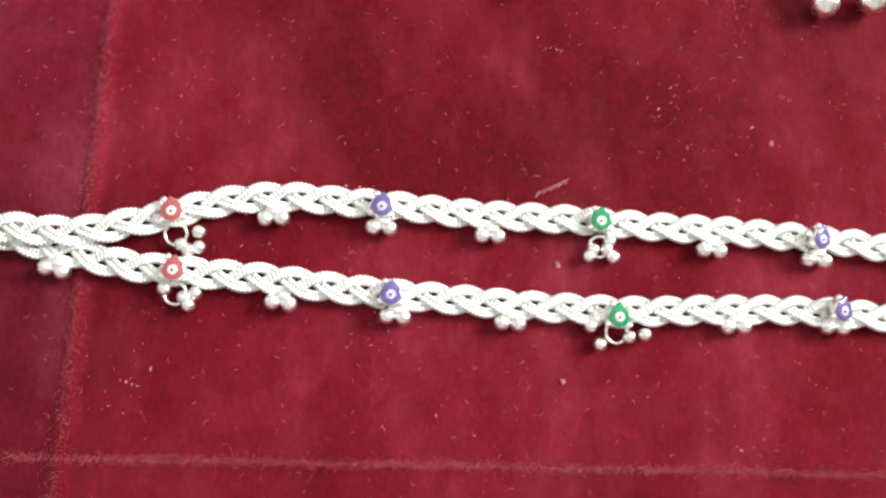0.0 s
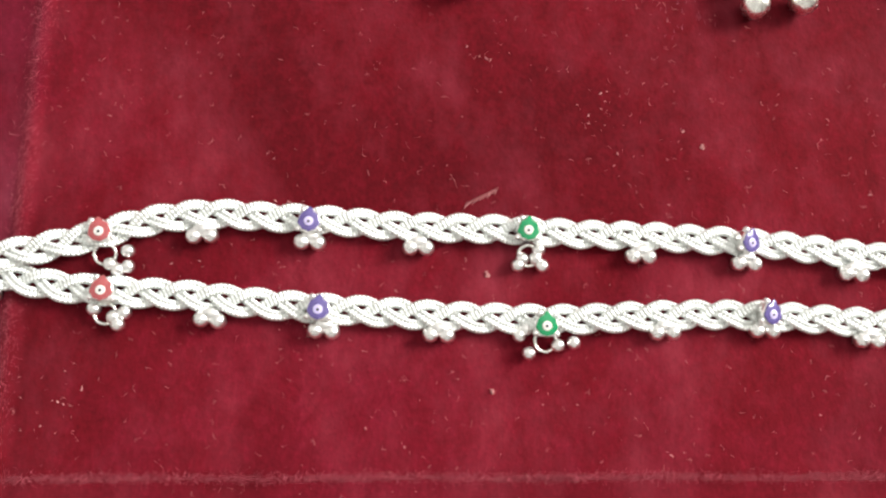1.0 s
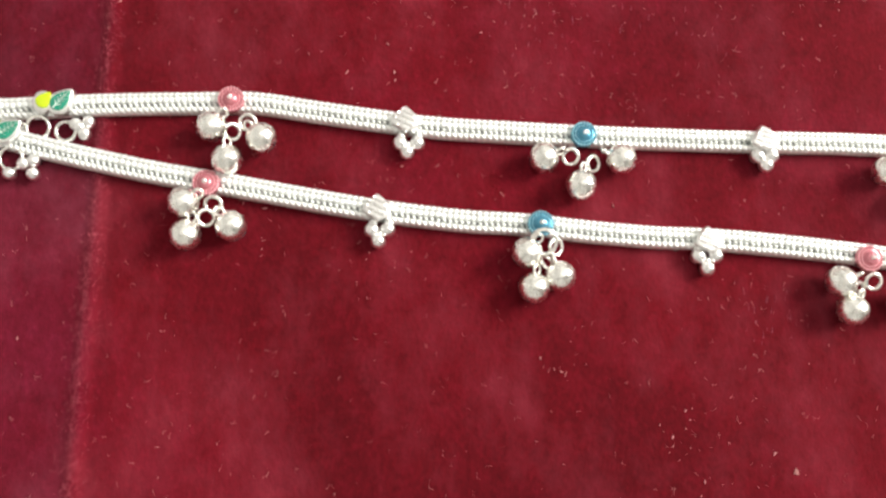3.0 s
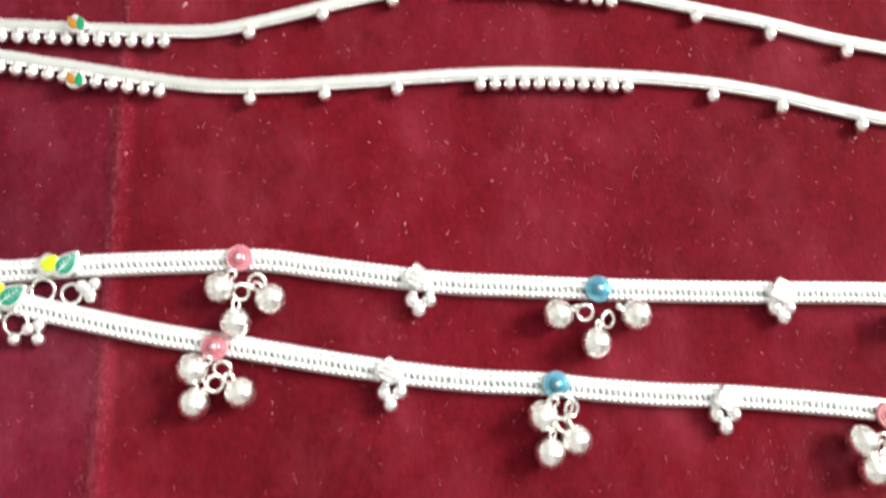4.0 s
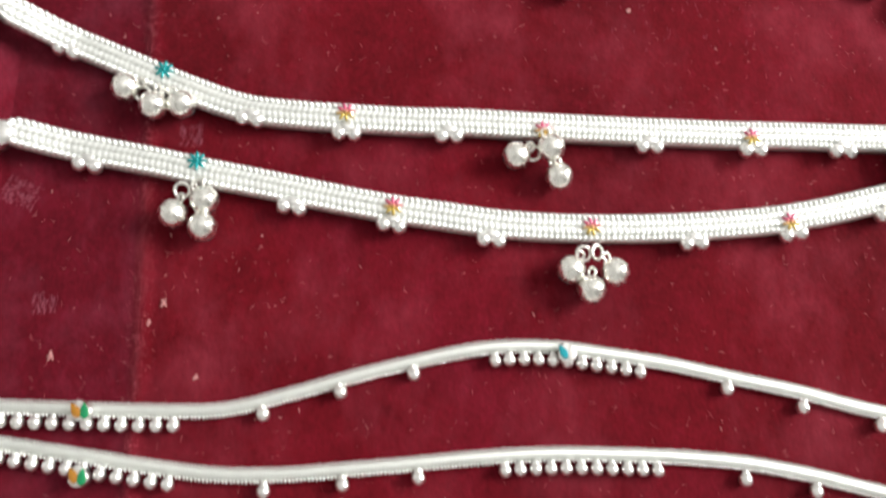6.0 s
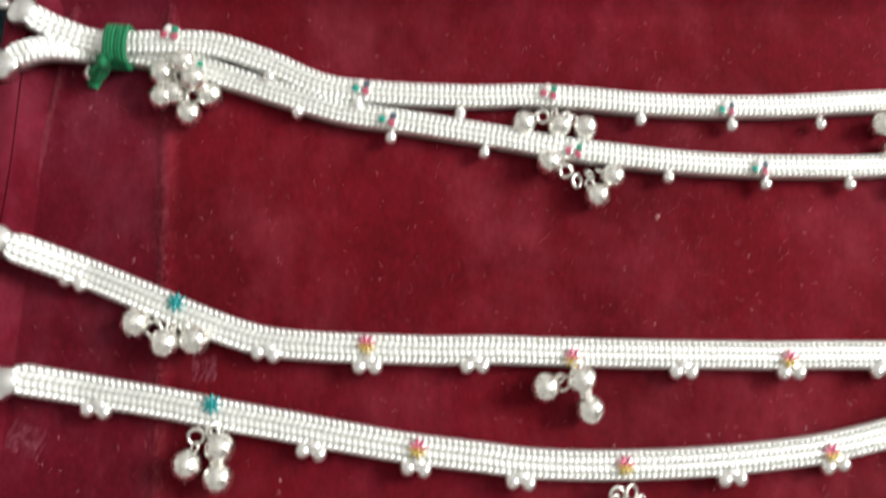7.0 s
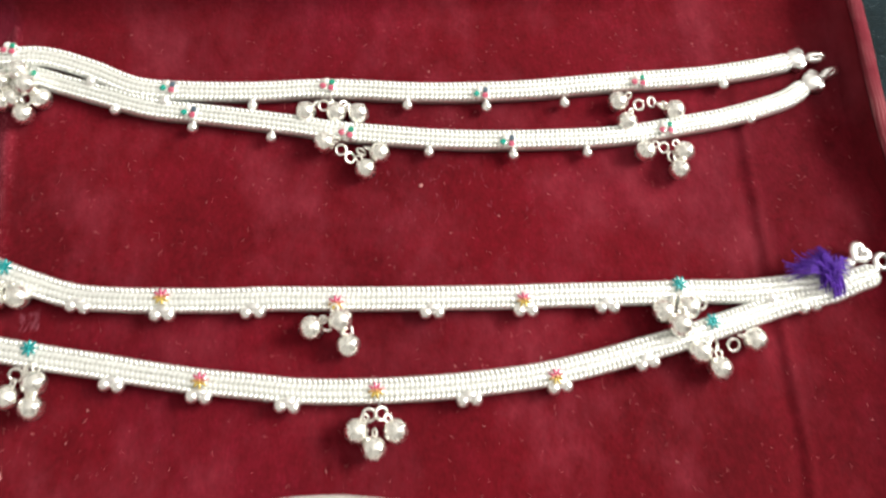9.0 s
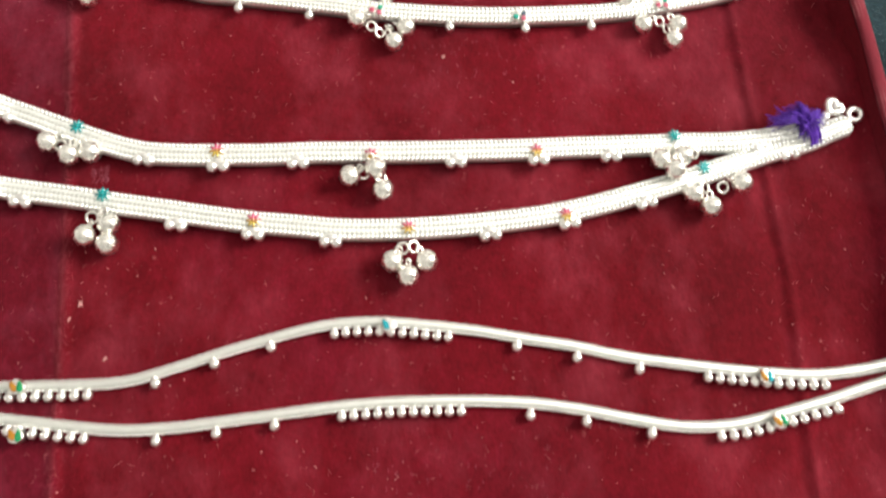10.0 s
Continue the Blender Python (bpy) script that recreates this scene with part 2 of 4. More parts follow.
def tube(points, r, sides=6, taper=1.0):
    p = np.array(points, float)
    t = np.gradient(p, axis=0)
    t /= np.linalg.norm(t, axis=1)[:, None] + 1e-12
    ref = np.where(np.abs(t[:, 2:3]) > 0.9, np.array([[1.0, 0, 0]]), np.array([[0, 0, 1.0]]))
    a = np.cross(t, ref)
    a /= np.linalg.norm(a, axis=1)[:, None]
    b = np.cross(a, t)
    v, f, n = [], [], len(p)
    for i in range(n):
        rr = r * (1 + (taper - 1) * i / (n - 1))
        for j in range(sides):
            w = 2 * math.pi * j / sides
            v.append(p[i] + rr * (math.cos(w) * a[i] + math.sin(w) * b[i]))
    for i in range(n - 1):
        for j in range(sides):
            f.append((i * sides + j, i * sides + (j + 1) % sides, (i + 1) * sides + (j + 1) % sides, (i + 1) * sides + j))
    f += [tuple(range(sides)), tuple(reversed(range((n - 1) * sides, n * sides)))]
    return np.array(v), f


def spun(v, rx=0, ry=0, rz=0, at=(0, 0, 0)):
    m = np.array(Euler([radians(q) for q in (rx, ry, rz)]).to_matrix())
    return np.asarray(v) @ m.T + np.array(at)


def part(name, me, material, parent, m=None, label=""):
    """One mesh object under a thing or a part; m is its pose in the world."""
    ob = new(name, me)
    if not me.materials:
        me.materials.append(material)
    base = Matrix.Identity(4)
    up = parent
    while up is not None:
        base = up.matrix_basis @ base
        up = up.parent
    ob.parent = parent
    ob.matrix_basis = base.inverted() @ (m if m is not None else base)
    return tagged(ob, label)


def thing(name, at, label, category, group=""):
    e = new(name)
    e.empty_display_size = 0.01
    e.location = at
    e.matrix_basis = Matrix.Translation(at)
    return tagged(e, label, category, group)


# ---- strands: the lines on which the anklets lie ----
class Strand:
    def __init__(self, points, lift=()):
        c = np.array(points, float)
        c = np.vstack([2 * c[0] - c[1], c, 2 * c[-1] - c[-2]])
        out = []
        u = np.linspace(0, 1, 40, endpoint=False)[:, None]
        for a, b, d, e in zip(c[:-3], c[1:-2], c[2:-1], c[3:]):
            out.append(0.5 * (2 * b + (d - a) * u + (2 * a - 5 * b + 4 * d - e) * u**2 + (3 * b - a - 3 * d + e) * u**3))
        p = np.vstack(out + [c[-2][None]])
        s = np.r_[0, np.cumsum(np.hypot(*np.diff(p, axis=0).T))]
        self.length = s[-1]
        self.s = np.arange(0, self.length, 0.2)
        self.p = np.c_[np.interp(self.s, s, p[:, 0]), np.interp(self.s, s, p[:, 1])]
        t = np.gradient(self.p, axis=0)
        k = np.ones(15) / 15
        t = np.c_[np.convolve(np.pad(t[:, 0], 7, "edge"), k, "valid"), np.convolve(np.pad(t[:, 1], 7, "edge"), k, "valid")]
        self.t = t / np.hypot(*t.T)[:, None]
        self.lift = np.interp(self.p[:, 0], [q[0] for q in lift], [q[1] for q in lift]) if lift else np.zeros(len(self.s))

    def bend(self, v):
        """From (along, across, up) to the world, in millimetres."""
        v = np.asarray(v, float)
        px, py = np.interp(v[:, 0], self.s, self.p[:, 0]), np.interp(v[:, 0], self.s, self.p[:, 1])
        tx, ty = np.interp(v[:, 0], self.s, self.t[:, 0]), np.interp(v[:, 0], self.s, self.t[:, 1])
        return np.c_[px - v[:, 1] * ty, py + v[:, 1] * tx, v[:, 2] + np.interp(v[:, 0], self.s, self.lift)]

    def station(self, x, y):
        i = int(np.argmin((self.p[:, 0] - x) ** 2 + (self.p[:, 1] - y) ** 2))
        return i, math.degrees(math.atan2(self.t[i, 1], self.t[i, 0]))


def rows_of_links(strand, rows, template=None):
    """Rows of small tilted links; each row: across, height, pitch, offset, length, width, thickness, tilt in degrees."""
    tv, tf = template or ball(1.0, 8, 5)
    out = []
    for across, up, pitch, off, a, b, c, tilt in rows:
        k = np.arange(off, strand.length, pitch)
        ct, st = math.cos(radians(tilt)), math.sin(radians(tilt))
        q = tv * np.array([a, b, c]) / 2
        q = np.c_[q[:, 0] * ct - q[:, 1] * st, q[:, 0] * st + q[:, 1] * ct, q[:, 2]]
        rng = np.random.RandomState(int(abs(across) * 100) + 7)
        jit = rng.uniform(-0.06, 0.06, (len(k), 3))
        v = (q[None] + np.stack([k, np.full(len(k), across), np.full(len(k), up)], 1)[:, None] + jit[:, None]).reshape(-1, 3)
        f = [tuple(i + j * len(tv) for i in face) for j in range(len(k)) for face in tf]
        out.append((v, f))
    return joined(out)


def band(strand, section, ripple=None, step=0.25):
    """A closed section swept along the strand; ripple(s, across, up) gives a scale."""
    sec = np.array(section, float)
    s = np.arange(0, strand.length, step)
    n = len(sec)
    v = np.zeros((len(s), n, 3))
    v[:, :, 0] = s[:, None]
    v[:, :, 1:] = sec[None]
    if ripple is not None:
        g = ripple(s[:, None], sec[None, :, 0], sec[None, :, 1])
        v[:, :, 1] *= g
        v[:, :, 2] = v[:, :, 2] * g
    f = [(i * n + j, i * n + (j + 1) % n, (i + 1) * n + (j + 1) % n, (i + 1) * n + j) for i in range(len(s) - 1) for j in range(n)]
    f += [tuple(reversed(range(n))), tuple(range((len(s) - 1) * n, len(s) * n))]
    return v.reshape(-1, 3), f


def half_round(w, h, n=11, floor=0.05):
    a = np.linspace(0, math.pi, n)
    return [(w / 2 * math.cos(q), floor + (h - floor) * math.sin(q)) for q in a]


def chain_part(parent, strand, v, f, material, name="chain", label=""):
    w = strand.bend(v) * MM - np.array(parent.location)
    me = mesh_from(name, w, f)
    me.materials.append(material)
    ob = new(name, me)
    ob.parent = parent
    return tagged(ob, label)


def plaited_chain(parent, strand):
    """Three flat ribbons, each with two stitched ridges, plaited over one another."""
    L, A, B, z0 = 17.6, 1.80, 0.50, 1.25
    s = np.arange(0, strand.length, 0.11)
    sec = np.array([(-0.95, 0), (-0.88, 0.30), (-0.56, 0.48), (-0.22, 0.40), (0, 0.20), (0.22, 0.40), (0.56, 0.48), (0.88, 0.30), (0.95, 0), (0.8, -0.4), (0, -0.5), (-0.8, -0.4)])
    n = len(sec)
    for k in range(3):
        ph = 2 * math.pi * (s / L + k / 3)
        across, up = A * np.sin(ph), z0 + B * np.sin(2 * ph)
        slope = A * 2 * math.pi / L * np.cos(ph)
        d = np.hypot(1, slope)
        cut = np.clip(np.sin(2 * math.pi * s / 0.58) * 2, -1, 0.6)[:, None]
        u, h = sec[None, :, 0] * (1 + 0.025 * cut), sec[None, :, 1] * (1 + 0.38 * cut * (sec[None, :, 1] > 0.25))
        v = np.zeros((len(s), n, 3))
        v[:, :, 0] = s[:, None] - u * (slope / d)[:, None]
        v[:, :, 1] = across[:, None] + u / d[:, None]
        v[:, :, 2] = up[:, None] + h
        f = [(i * n + j, (i + 1) * n + j, (i + 1) * n + (j + 1) % n, i * n + (j + 1) % n) for i in range(len(s) - 1) for j in range(n)]
        chain_part(parent, strand, v.reshape(-1, 3), f, PLAIT, "plait_ribbon")


def end_taper(strand, s, run=2.2):
    """Narrows a chain into its clasps at both ends."""
    d = np.clip(np.minimum(s, strand.length - s) / run, 0, 1)
    return 0.35 + 0.65 * np.sqrt(1 - (1 - d) ** 2)


def roped_rows(strand, rows, flat=1.0):
    """Rows of close slanting links, each a low rounded ridge cut by sharp grooves: centre, width, height, pitch, slant, depth."""
    out = []
    for centre, width, height, pitch, slant, depth in rows:
        s = np.arange(0, strand.length, pitch / 7)
        sec = np.array(half_round(width, height, 9, 0.3))
        sec[:, 1] = 0.3 + (height - 0.3) * (np.clip(sec[:, 1] - 0.3, 0, None) / (height - 0.3)) ** flat
        n = len(sec)
        u, h = sec[None, :, 0], sec[None, :, 1]
        rng = np.random.RandomState(int(abs(centre) * 50) + 3)
        wander = np.interp(s, np.arange(0, strand.length + 12, 6.0), rng.uniform(-0.16, 0.16, int(strand.length / 6) + 3))[:, None]
        hump = np.abs(np.sin(math.pi * (s[:, None] + wander + slant * u) / pitch)) ** 0.6 * 2 - 1.3
        v = np.zeros((len(s), n, 3))
        v[:, :, 0] = s[:, None]
        v[:, :, 1] = (centre + u * (1 + 0.8 * depth * hump)) * end_taper(strand, s)[:, None]
        v[:, :, 2] = h * (1 + depth * hump)
        f = [(i * n + j, i * n + j + 1, (i + 1) * n + j + 1, (i + 1) * n + j) for i in range(len(s) - 1) for j in range(n - 1)]
        out.append((v.reshape(-1, 3), f))
    return joined(out)


def ladder_chain(parent, strand):
    """A rope along each edge, and between them a flat row of rungs; a dark strip below paints the shade in the slits.
    """
    v, f = roped_rows(strand, [(1.34, 1.40, 1.9, 1.07, -0.5, 0.085), (-1.36, 1.32, 1.85, 1.07, 0.6, 0.11)], 0.85)
    chain_part(parent, strand, v, f, PALE)
    v, f = rows_of_links(strand, [(0.42, 1.42, 1.07, 0.6, 1.5, 1.2, 0.85, 14), (-0.44, 1.28, 1.07, 0.9, 0.78, 0.66, 0.7, -20)])
    chain_part(parent, strand, v, f, PALE, "chain_rung")
    # darkened strip under the links, its colour standing for shade in the gaps
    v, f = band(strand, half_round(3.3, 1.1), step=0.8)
    chain_part(parent, strand, v, f, GAP_SHADE, "chain_core")


BODY = 1.25      # how far the wide chains' links stand above the velvet


def wide_chain(parent, strand, width, pitch):
    """Four rows of flat cross links on a thick body; the outer rows stand out as a saw-toothed rope."""
    k = width / 6.2
    outer = roped_rows(strand, [(2.42 * k, 1.50 * k, 1.75, pitch, 0.5, 0.19), (-2.42 * k, 1.50 * k, 1.75, pitch, -0.5, 0.19)])
    inner = roped_rows(strand, [(0.82 * k, 1.82 * k, 1.98, pitch, -0.25, 0.055), (-0.82 * k, 1.82 * k, 1.93, pitch, 0.25, 0.055)], 0.55)
    v, f = joined([outer, inner])
    chain_part(parent, strand, v + np.array([0, 0, BODY]), f, SILVER)
    # thick body, coloured darker than its links to put shade between the rows
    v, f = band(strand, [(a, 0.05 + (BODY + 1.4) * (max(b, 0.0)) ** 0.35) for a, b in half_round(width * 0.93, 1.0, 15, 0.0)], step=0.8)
    chain_part(parent, strand, v, f, ROW_SHADE, "chain_core")


def snake_chain(parent, strand):
    """A smooth round of fine slanting scales with a beaded lower edge."""
    def ripple(s, n, z):
        notch = np.abs(np.sin(math.pi * (s + 0.9 * np.abs(n - 0.45)) / 0.68)) ** 0.5
        return 1 - 0.17 * (1 - notch) * np.where(z > 0.3, 1, 0)
    sec = [(a + 0.15, 0.05 + 1.45 * (max(b - 0.05, 0.0) / 1.45) ** 0.7) for a, b in half_round(2.5, 1.5, 15)]
    v, f = band(strand, sec, ripple, 0.085)
    chain_part(parent, strand, v, f, SNAKE)
    v, f = rows_of_links(strand, [(-1.12, 0.95, 0.68, 0.2, 0.46, 0.80, 0.66, 25)], ball(1.0, 6, 4))
    chain_part(parent, strand, v, f, BRIGHT, "beaded_edge")
    v, f = rows_of_links(strand, [(1.36, 0.62, 0.68, 0.2, 0.46, 0.32, 0.4, 0)], ball(1.0, 6, 4))
    chain_part(parent, strand, v, f, SNAKE, "beaded_edge")


# ---- charms, beads and bells ----
MESHES = {}


def once(key, make):
    if key not in MESHES:
        v, f = make()
        MESHES[key] = mesh_from(key, np.asarray(v) * MM, f)
    return MESHES[key]


def place(x, y, z, rz=0.0, rx=0.0, ry=0.0):
    return Matrix.Translation((x * MM, y * MM, z * MM)) @ Euler([radians(a) for a in (rx, ry, rz)]).to_matrix().to_4x4()


def bell_shape():
    prof = []
    for i in range(21):
        a = math.pi * (i + 0.35) / 21.0
        r, z = 2.5 * math.sin(a), 2.5 * math.cos(a)
        seam = 1 + 0.055 * math.exp(-((z / 0.16) ** 2))
        prof.append((r * seam, z))
    return lathe(prof[::-1], 26)


def bell(parent, x, y, hang, z=2.7, r=2.7):
    """A round two-halved bell with a slit; its wire eye points to where it hangs from."""
    d = Vector((hang[0] - x, hang[1] - y, 1.2))
    rng = random.Random(int(x * 31 + y * 17))
    m = Matrix.Translation((x * MM, y * MM, z * MM)) @ d.to_track_quat("Z", "Y").to_matrix().to_4x4() @ place(0, 0, 0, rng.uniform(0, 180)) @ Matrix.Scale(r / 2.5, 4)
    b = part("bell", once("bell", bell_shape), WARM, parent, m)
    part("slit", once("bell_slit", lambda: ball(1.0, 10, 6, (0, 0, -2.2), (1.4, 0.16, 0.36))), DARK_E, b, m, "dark sound slit")
    part("eye", once("bell_eye", lambda: (spun(torus(0.75, 0.27, 14, 6)[0], 90, 0, 0, (0, 0, 2.95)), torus(0.75, 0.27, 14, 6)[1])), WARM, b, m)


def ring(parent, x, y, turn=0.0, R=1.35, r=0.34, z=1.6, tilt=25.0):
    key = "jump_ring_%d" % round(R * 100)
    part("jump_ring", once(key, lambda: torus(R, r, 22, 8)), WARM, parent, place(x, y, z, turn, tilt, 0))


def bead(parent, x, y, turn, r=1.2, z=None):
    key = "bead_%d" % round(r * 100)
    def make():
        return joined([ball(r, 14, 10), ball(0.5 * r, 8, 6, (0, 0.95 * r, 0.15 * r), (0.9, 0.9, 0.9)), torus(0.45 * r, 0.16 * r, 12, 6, (0, 0.75 * r, 0.1 * r))])
    part("bead", once(key, make), BRIGHT, parent, place(x, y, r if z is None else z, turn))


def bead_pair(parent, x, y, turn, r=1.42, gap=1.42, up=0.0):
    """Two beads side by side under a small saddle."""
    c, s = math.cos(radians(turn)), math.sin(radians(turn))
    for k in (-gap, gap):
        part("bead", once("twin_bead_%d" % round(r * 100), lambda: ball(r, 14, 10)), BRIGHT, parent, place(x + k * c, y + k * s, r + up, turn))
    part("saddle", once("saddle", lambda: joined([ball(1.0, 10, 7, (0, 1.1, 0.55), (1.6, 1.0, 0.62)), ball(0.5, 8, 6, (0, 0.1, 0.3))])), BRIGHT, parent, place(x, y, r + up, turn))


def round_outline(r, n=28, bumps=()):
    """A circle with bumps: each (angle, height, width in degrees)."""
    out = []
    for i in range(n):
        a = 360.0 * i / n
        k = r
        for at, h, w in bumps:
            d = (a - at + 180) % 360 - 180
            k += h * math.exp(-((d / w) ** 2))
        out.append((k * math.cos(radians(a)), k * math.sin(radians(a))))
    return out


EYE_BUMPS = [(90, 0.72, 16), (45, 0.12, 14), (135, 0.12, 14), (195, 0.2, 16), (235, 0.12, 12), (270, 0.16, 12), (305, 0.12, 12), (345, 0.2, 16)]


def eye_charm(parent, x, y, turn, colour, white, label, tip=0.0):
    m = place(x, y, 2.9, turn, tip * 0.4, tip)
    def base():
        return joined([plate(round_outline(1.95, 36, [(90, 0.25, 30), (225, 0.3, 20), (315, 0.3, 20)]), -1.1, 0.62, 0.25), ball(0.62, 10, 7, (-1.2, 2.0, 0.35)), ball(0.5, 8, 6, (1.9, -1.4, 0.1)), ball(0.5, 8, 6, (-1.9, -1.4, 0.1))])
    c = part("eye_charm", once("eye_plate", base), BRIGHT, parent, m, label)
    part("enamel", once("eye_enamel_" + colour.name, lambda: plate(round_outline(1.76, 48, EYE_BUMPS), 0.55, 0.86, 0.14)), colour, c, m)
    part("eye_white", once("eye_white_" + white.name, lambda: plate([(a, b - 0.12) for a, b in round_outline(0.82, 24)], 0.8, 0.97, 0.06)), white, c, m)
    part("pupil", once("eye_pupil", lambda: plate([(a - 0.02, b - 0.18) for a, b in round_outline(0.27, 14)], 0.93, 1.03, 0.03)), DARK_E, c, m)


def bead_knot(parent, x, y, turn=0.0, r=1.22):
    part("bead", once("ring_bead", lambda: ball(r, 12, 9, (0, 0, 0), (1.0, 0.96, 0.92))), BRIGHT, parent, place(x, y, r, turn))


def leaf_outline(length, width, n=26):
    out = []
    for i in range(n):
        a = 2 * math.pi * i / n
        u = math.cos(a)
        out.append((u * length / 2, math.sin(a) * width / 2 * (1 - 0.42 * u) * (abs(math.sin(a)) ** 0.25)))
    return out


def leaf_charm(parent, x, y, turn):
    m = place(x, y, 2.2, turn)
    def base():
        a = plate([(p * 1.0 - 1.75, q + 0.05) for p, q in leaf_outline(4.2, 4.0)], -0.5, 0.85, 0.25)
        v, f = plate(leaf_outline(5.6, 3.9), -0.5, 0.95, 0.25)
        return joined([a, (spun(v, 0, 0, 47, (1.2, 0.1, 0)), f)])
    c = part("leaf_charm", once("leaf_plate", base), BRIGHT, parent, m, "silver double leaf with lime and green enamel")
    part("lime_leaf", once("lime_leaf", lambda: (spun(plate(leaf_outline(3.3, 2.6), 0.8, 1.02, 0.12)[0], 0, 0, 52, (-1.7, 0.35, 0)), plate(leaf_outline(3.3, 2.6), 0.8, 1.02, 0.12)[1])), LIME_E, c, m)
    part("green_leaf", once("green_leaf", lambda: (spun(plate(leaf_outline(4.4, 2.8), 0.9, 1.12, 0.12)[0], 0, 0, 47, (1.2, 0.1, 0)), plate(leaf_outline(4.4, 2.8), 0.9, 1.12, 0.12)[1])), LEAF_E, c, m)
    def veins():
        out = [tube([(-2.0, 0, 1.12), (2.0, 0, 1.12)], 0.07, 5)]
        for k in (-1.2, -0.5, 0.2, 0.9):
            out += [tube([(k, 0, 1.12), (k + 0.55, 0.75, 1.12)], 0.06, 5), tube([(k, 0, 1.12), (k + 0.55, -0.75, 1.12)], 0.06, 5)]
        v, f = joined(out)
        return spun(v, 0, 0, 47, (1.2, 0.1, 0)), f
    part("vein", once("leaf_veins", veins), BRIGHT, c, m)


def rosette(parent, x, y, turn, lacquer, pale, label):
    m = place(x, y, 2.2, turn)
    c = part("rosette", once("rosette_" + lacquer.name, lambda: lathe([(2.3, -1.0), (2.36, 0.1), (2.02, 0.34), (1.5, 0.36), (1.2, 0.5)], 32)), lacquer, parent, m, label)
    def beading():
        pieces = [ball(0.25, 7, 5, (2.16 * math.cos(q), 2.16 * math.sin(q), 0.36), (1.0, 1.0, 1.1)) for q in np.linspace(0, 2 * math.pi, 24, endpoint=False)]
        pieces += [ball(0.17, 6, 4, (1.58 * math.cos(q), 1.58 * math.sin(q), 0.46)) for q in np.linspace(0, 2 * math.pi, 20, endpoint=False)]
        return joined(pieces)
    part("beading", once("rosette_beading_" + lacquer.name, beading), pale, c, m)
    part("dome", once("rosette_dome_" + lacquer.name, lambda: lathe([(1.22, 0.3), (1.20, 0.72), (1.0, 1.0), (0.66, 1.16), (0.3, 1.22)], 28)), lacquer, c, m)
    part("centre_bead", once("rosette_centre", lambda: ball(0.46, 10, 7, (0.05, 0.05, 1.34))), BRIGHT, c, m, "polished silver centre")


def diamond_charm(parent, x, y, turn, beads):
    m = place(x, y, 1.9, turn)
    c20, s20 = math.cos(radians(-20)), math.sin(radians(-20))
    def block():
        sq = [(-2.75, -0.75), (0.5, -2.5), (2.4, -1.1), (2.45, 0.95), (-0.45, 2.75)]
        fine = []
        for a, b in zip(sq, sq[1:] + sq[:1]):
            fine += [(a[0] + (b[0] - a[0]) * q, a[1] + (b[1] - a[1]) * q) for q in (0.1, 0.5, 0.9)]
        return plate(fine, -1.1, 1.05, 0.35)
    c = part("diamond_charm", once("diamond", block), BRIGHT, parent, m, "silver lozenge with slanting grooves")
    for i, (k, half, at) in enumerate(((-1.55, 1.05, 0.25), (-0.55, 2.05, 0.0), (0.45, 2.0, -0.05), (1.40, 1.3, -0.2))):
        def ridge(k=k, half=half, at=at):
            return tube([(c20 * (at + q * half) - s20 * k, s20 * (at + q * half) + c20 * k, 0.92 + 0.12 * (1 - q * q)) for q in np.linspace(-0.86, 0.86, 7)], 0.38, 8, 0.92)
        part("ridge", once("diamond_ridge_%d" % i, ridge), BRIGHT, c, m)
    for bx, by in beads:
        bead(parent, bx, by, turn, 1.38, 1.3)


def star_charm(parent, x, y, turn, lacquer, label):
    m = place(x, y, 2.25 + BODY, turn)
    def seat():
        return joined([lathe([(1.5, -0.9), (1.55, -0.1), (1.2, 0.05), (0.6, 0.1)], 20)])
    c = part("star_charm", once("star_seat", seat), BRIGHT, parent, m, label)
    part("star_centre", once("star_centre_" + lacquer.name, lambda: ball(0.5, 8, 6, (0, 0, 0.25), (1, 1, 0.6))), lacquer, c, m)
    for k in range(8):
        def ray(k=k):
            v, f = ball(1.0, 8, 5, (1.05, 0, 0), (1.0, 0.38, 0.36))
            return spun(v, 0, 0, 45 * k + 12), f
        part("ray", once("ray_%d_%s" % (k, lacquer.name), ray), lacquer, c, m)


def petal_charm(parent, x, y, turn, colours, up=0.0):
    m = place(x, y, 2.1 + BODY + up, turn)
    spots = [(-1.2, -0.05), (0.85, -0.55), (0.95, 0.95), (-0.35, 1.2)]
    def seat():
        return joined([lathe([(0.92, -0.9), (0.96, 0.28), (0.86, 0.40), (0.78, 0.34)], 16, (a, b, 0)) for a, b in spots])
    c = part("petal_charm", once("petal_seat", seat), BRIGHT, parent, m, "silver four-petal setting with enamel cells")
    for i, ((a, b), col) in enumerate(zip(spots, colours)):
        key = "petal_%d_%s" % (i, col.name)
        part("enamel", once(key, lambda a=a, b=b: lathe([(0.82, 0.2), (0.82, 0.42), (0.6, 0.54), (0.2, 0.58)], 16, (a, b, 0))), col, c, m)


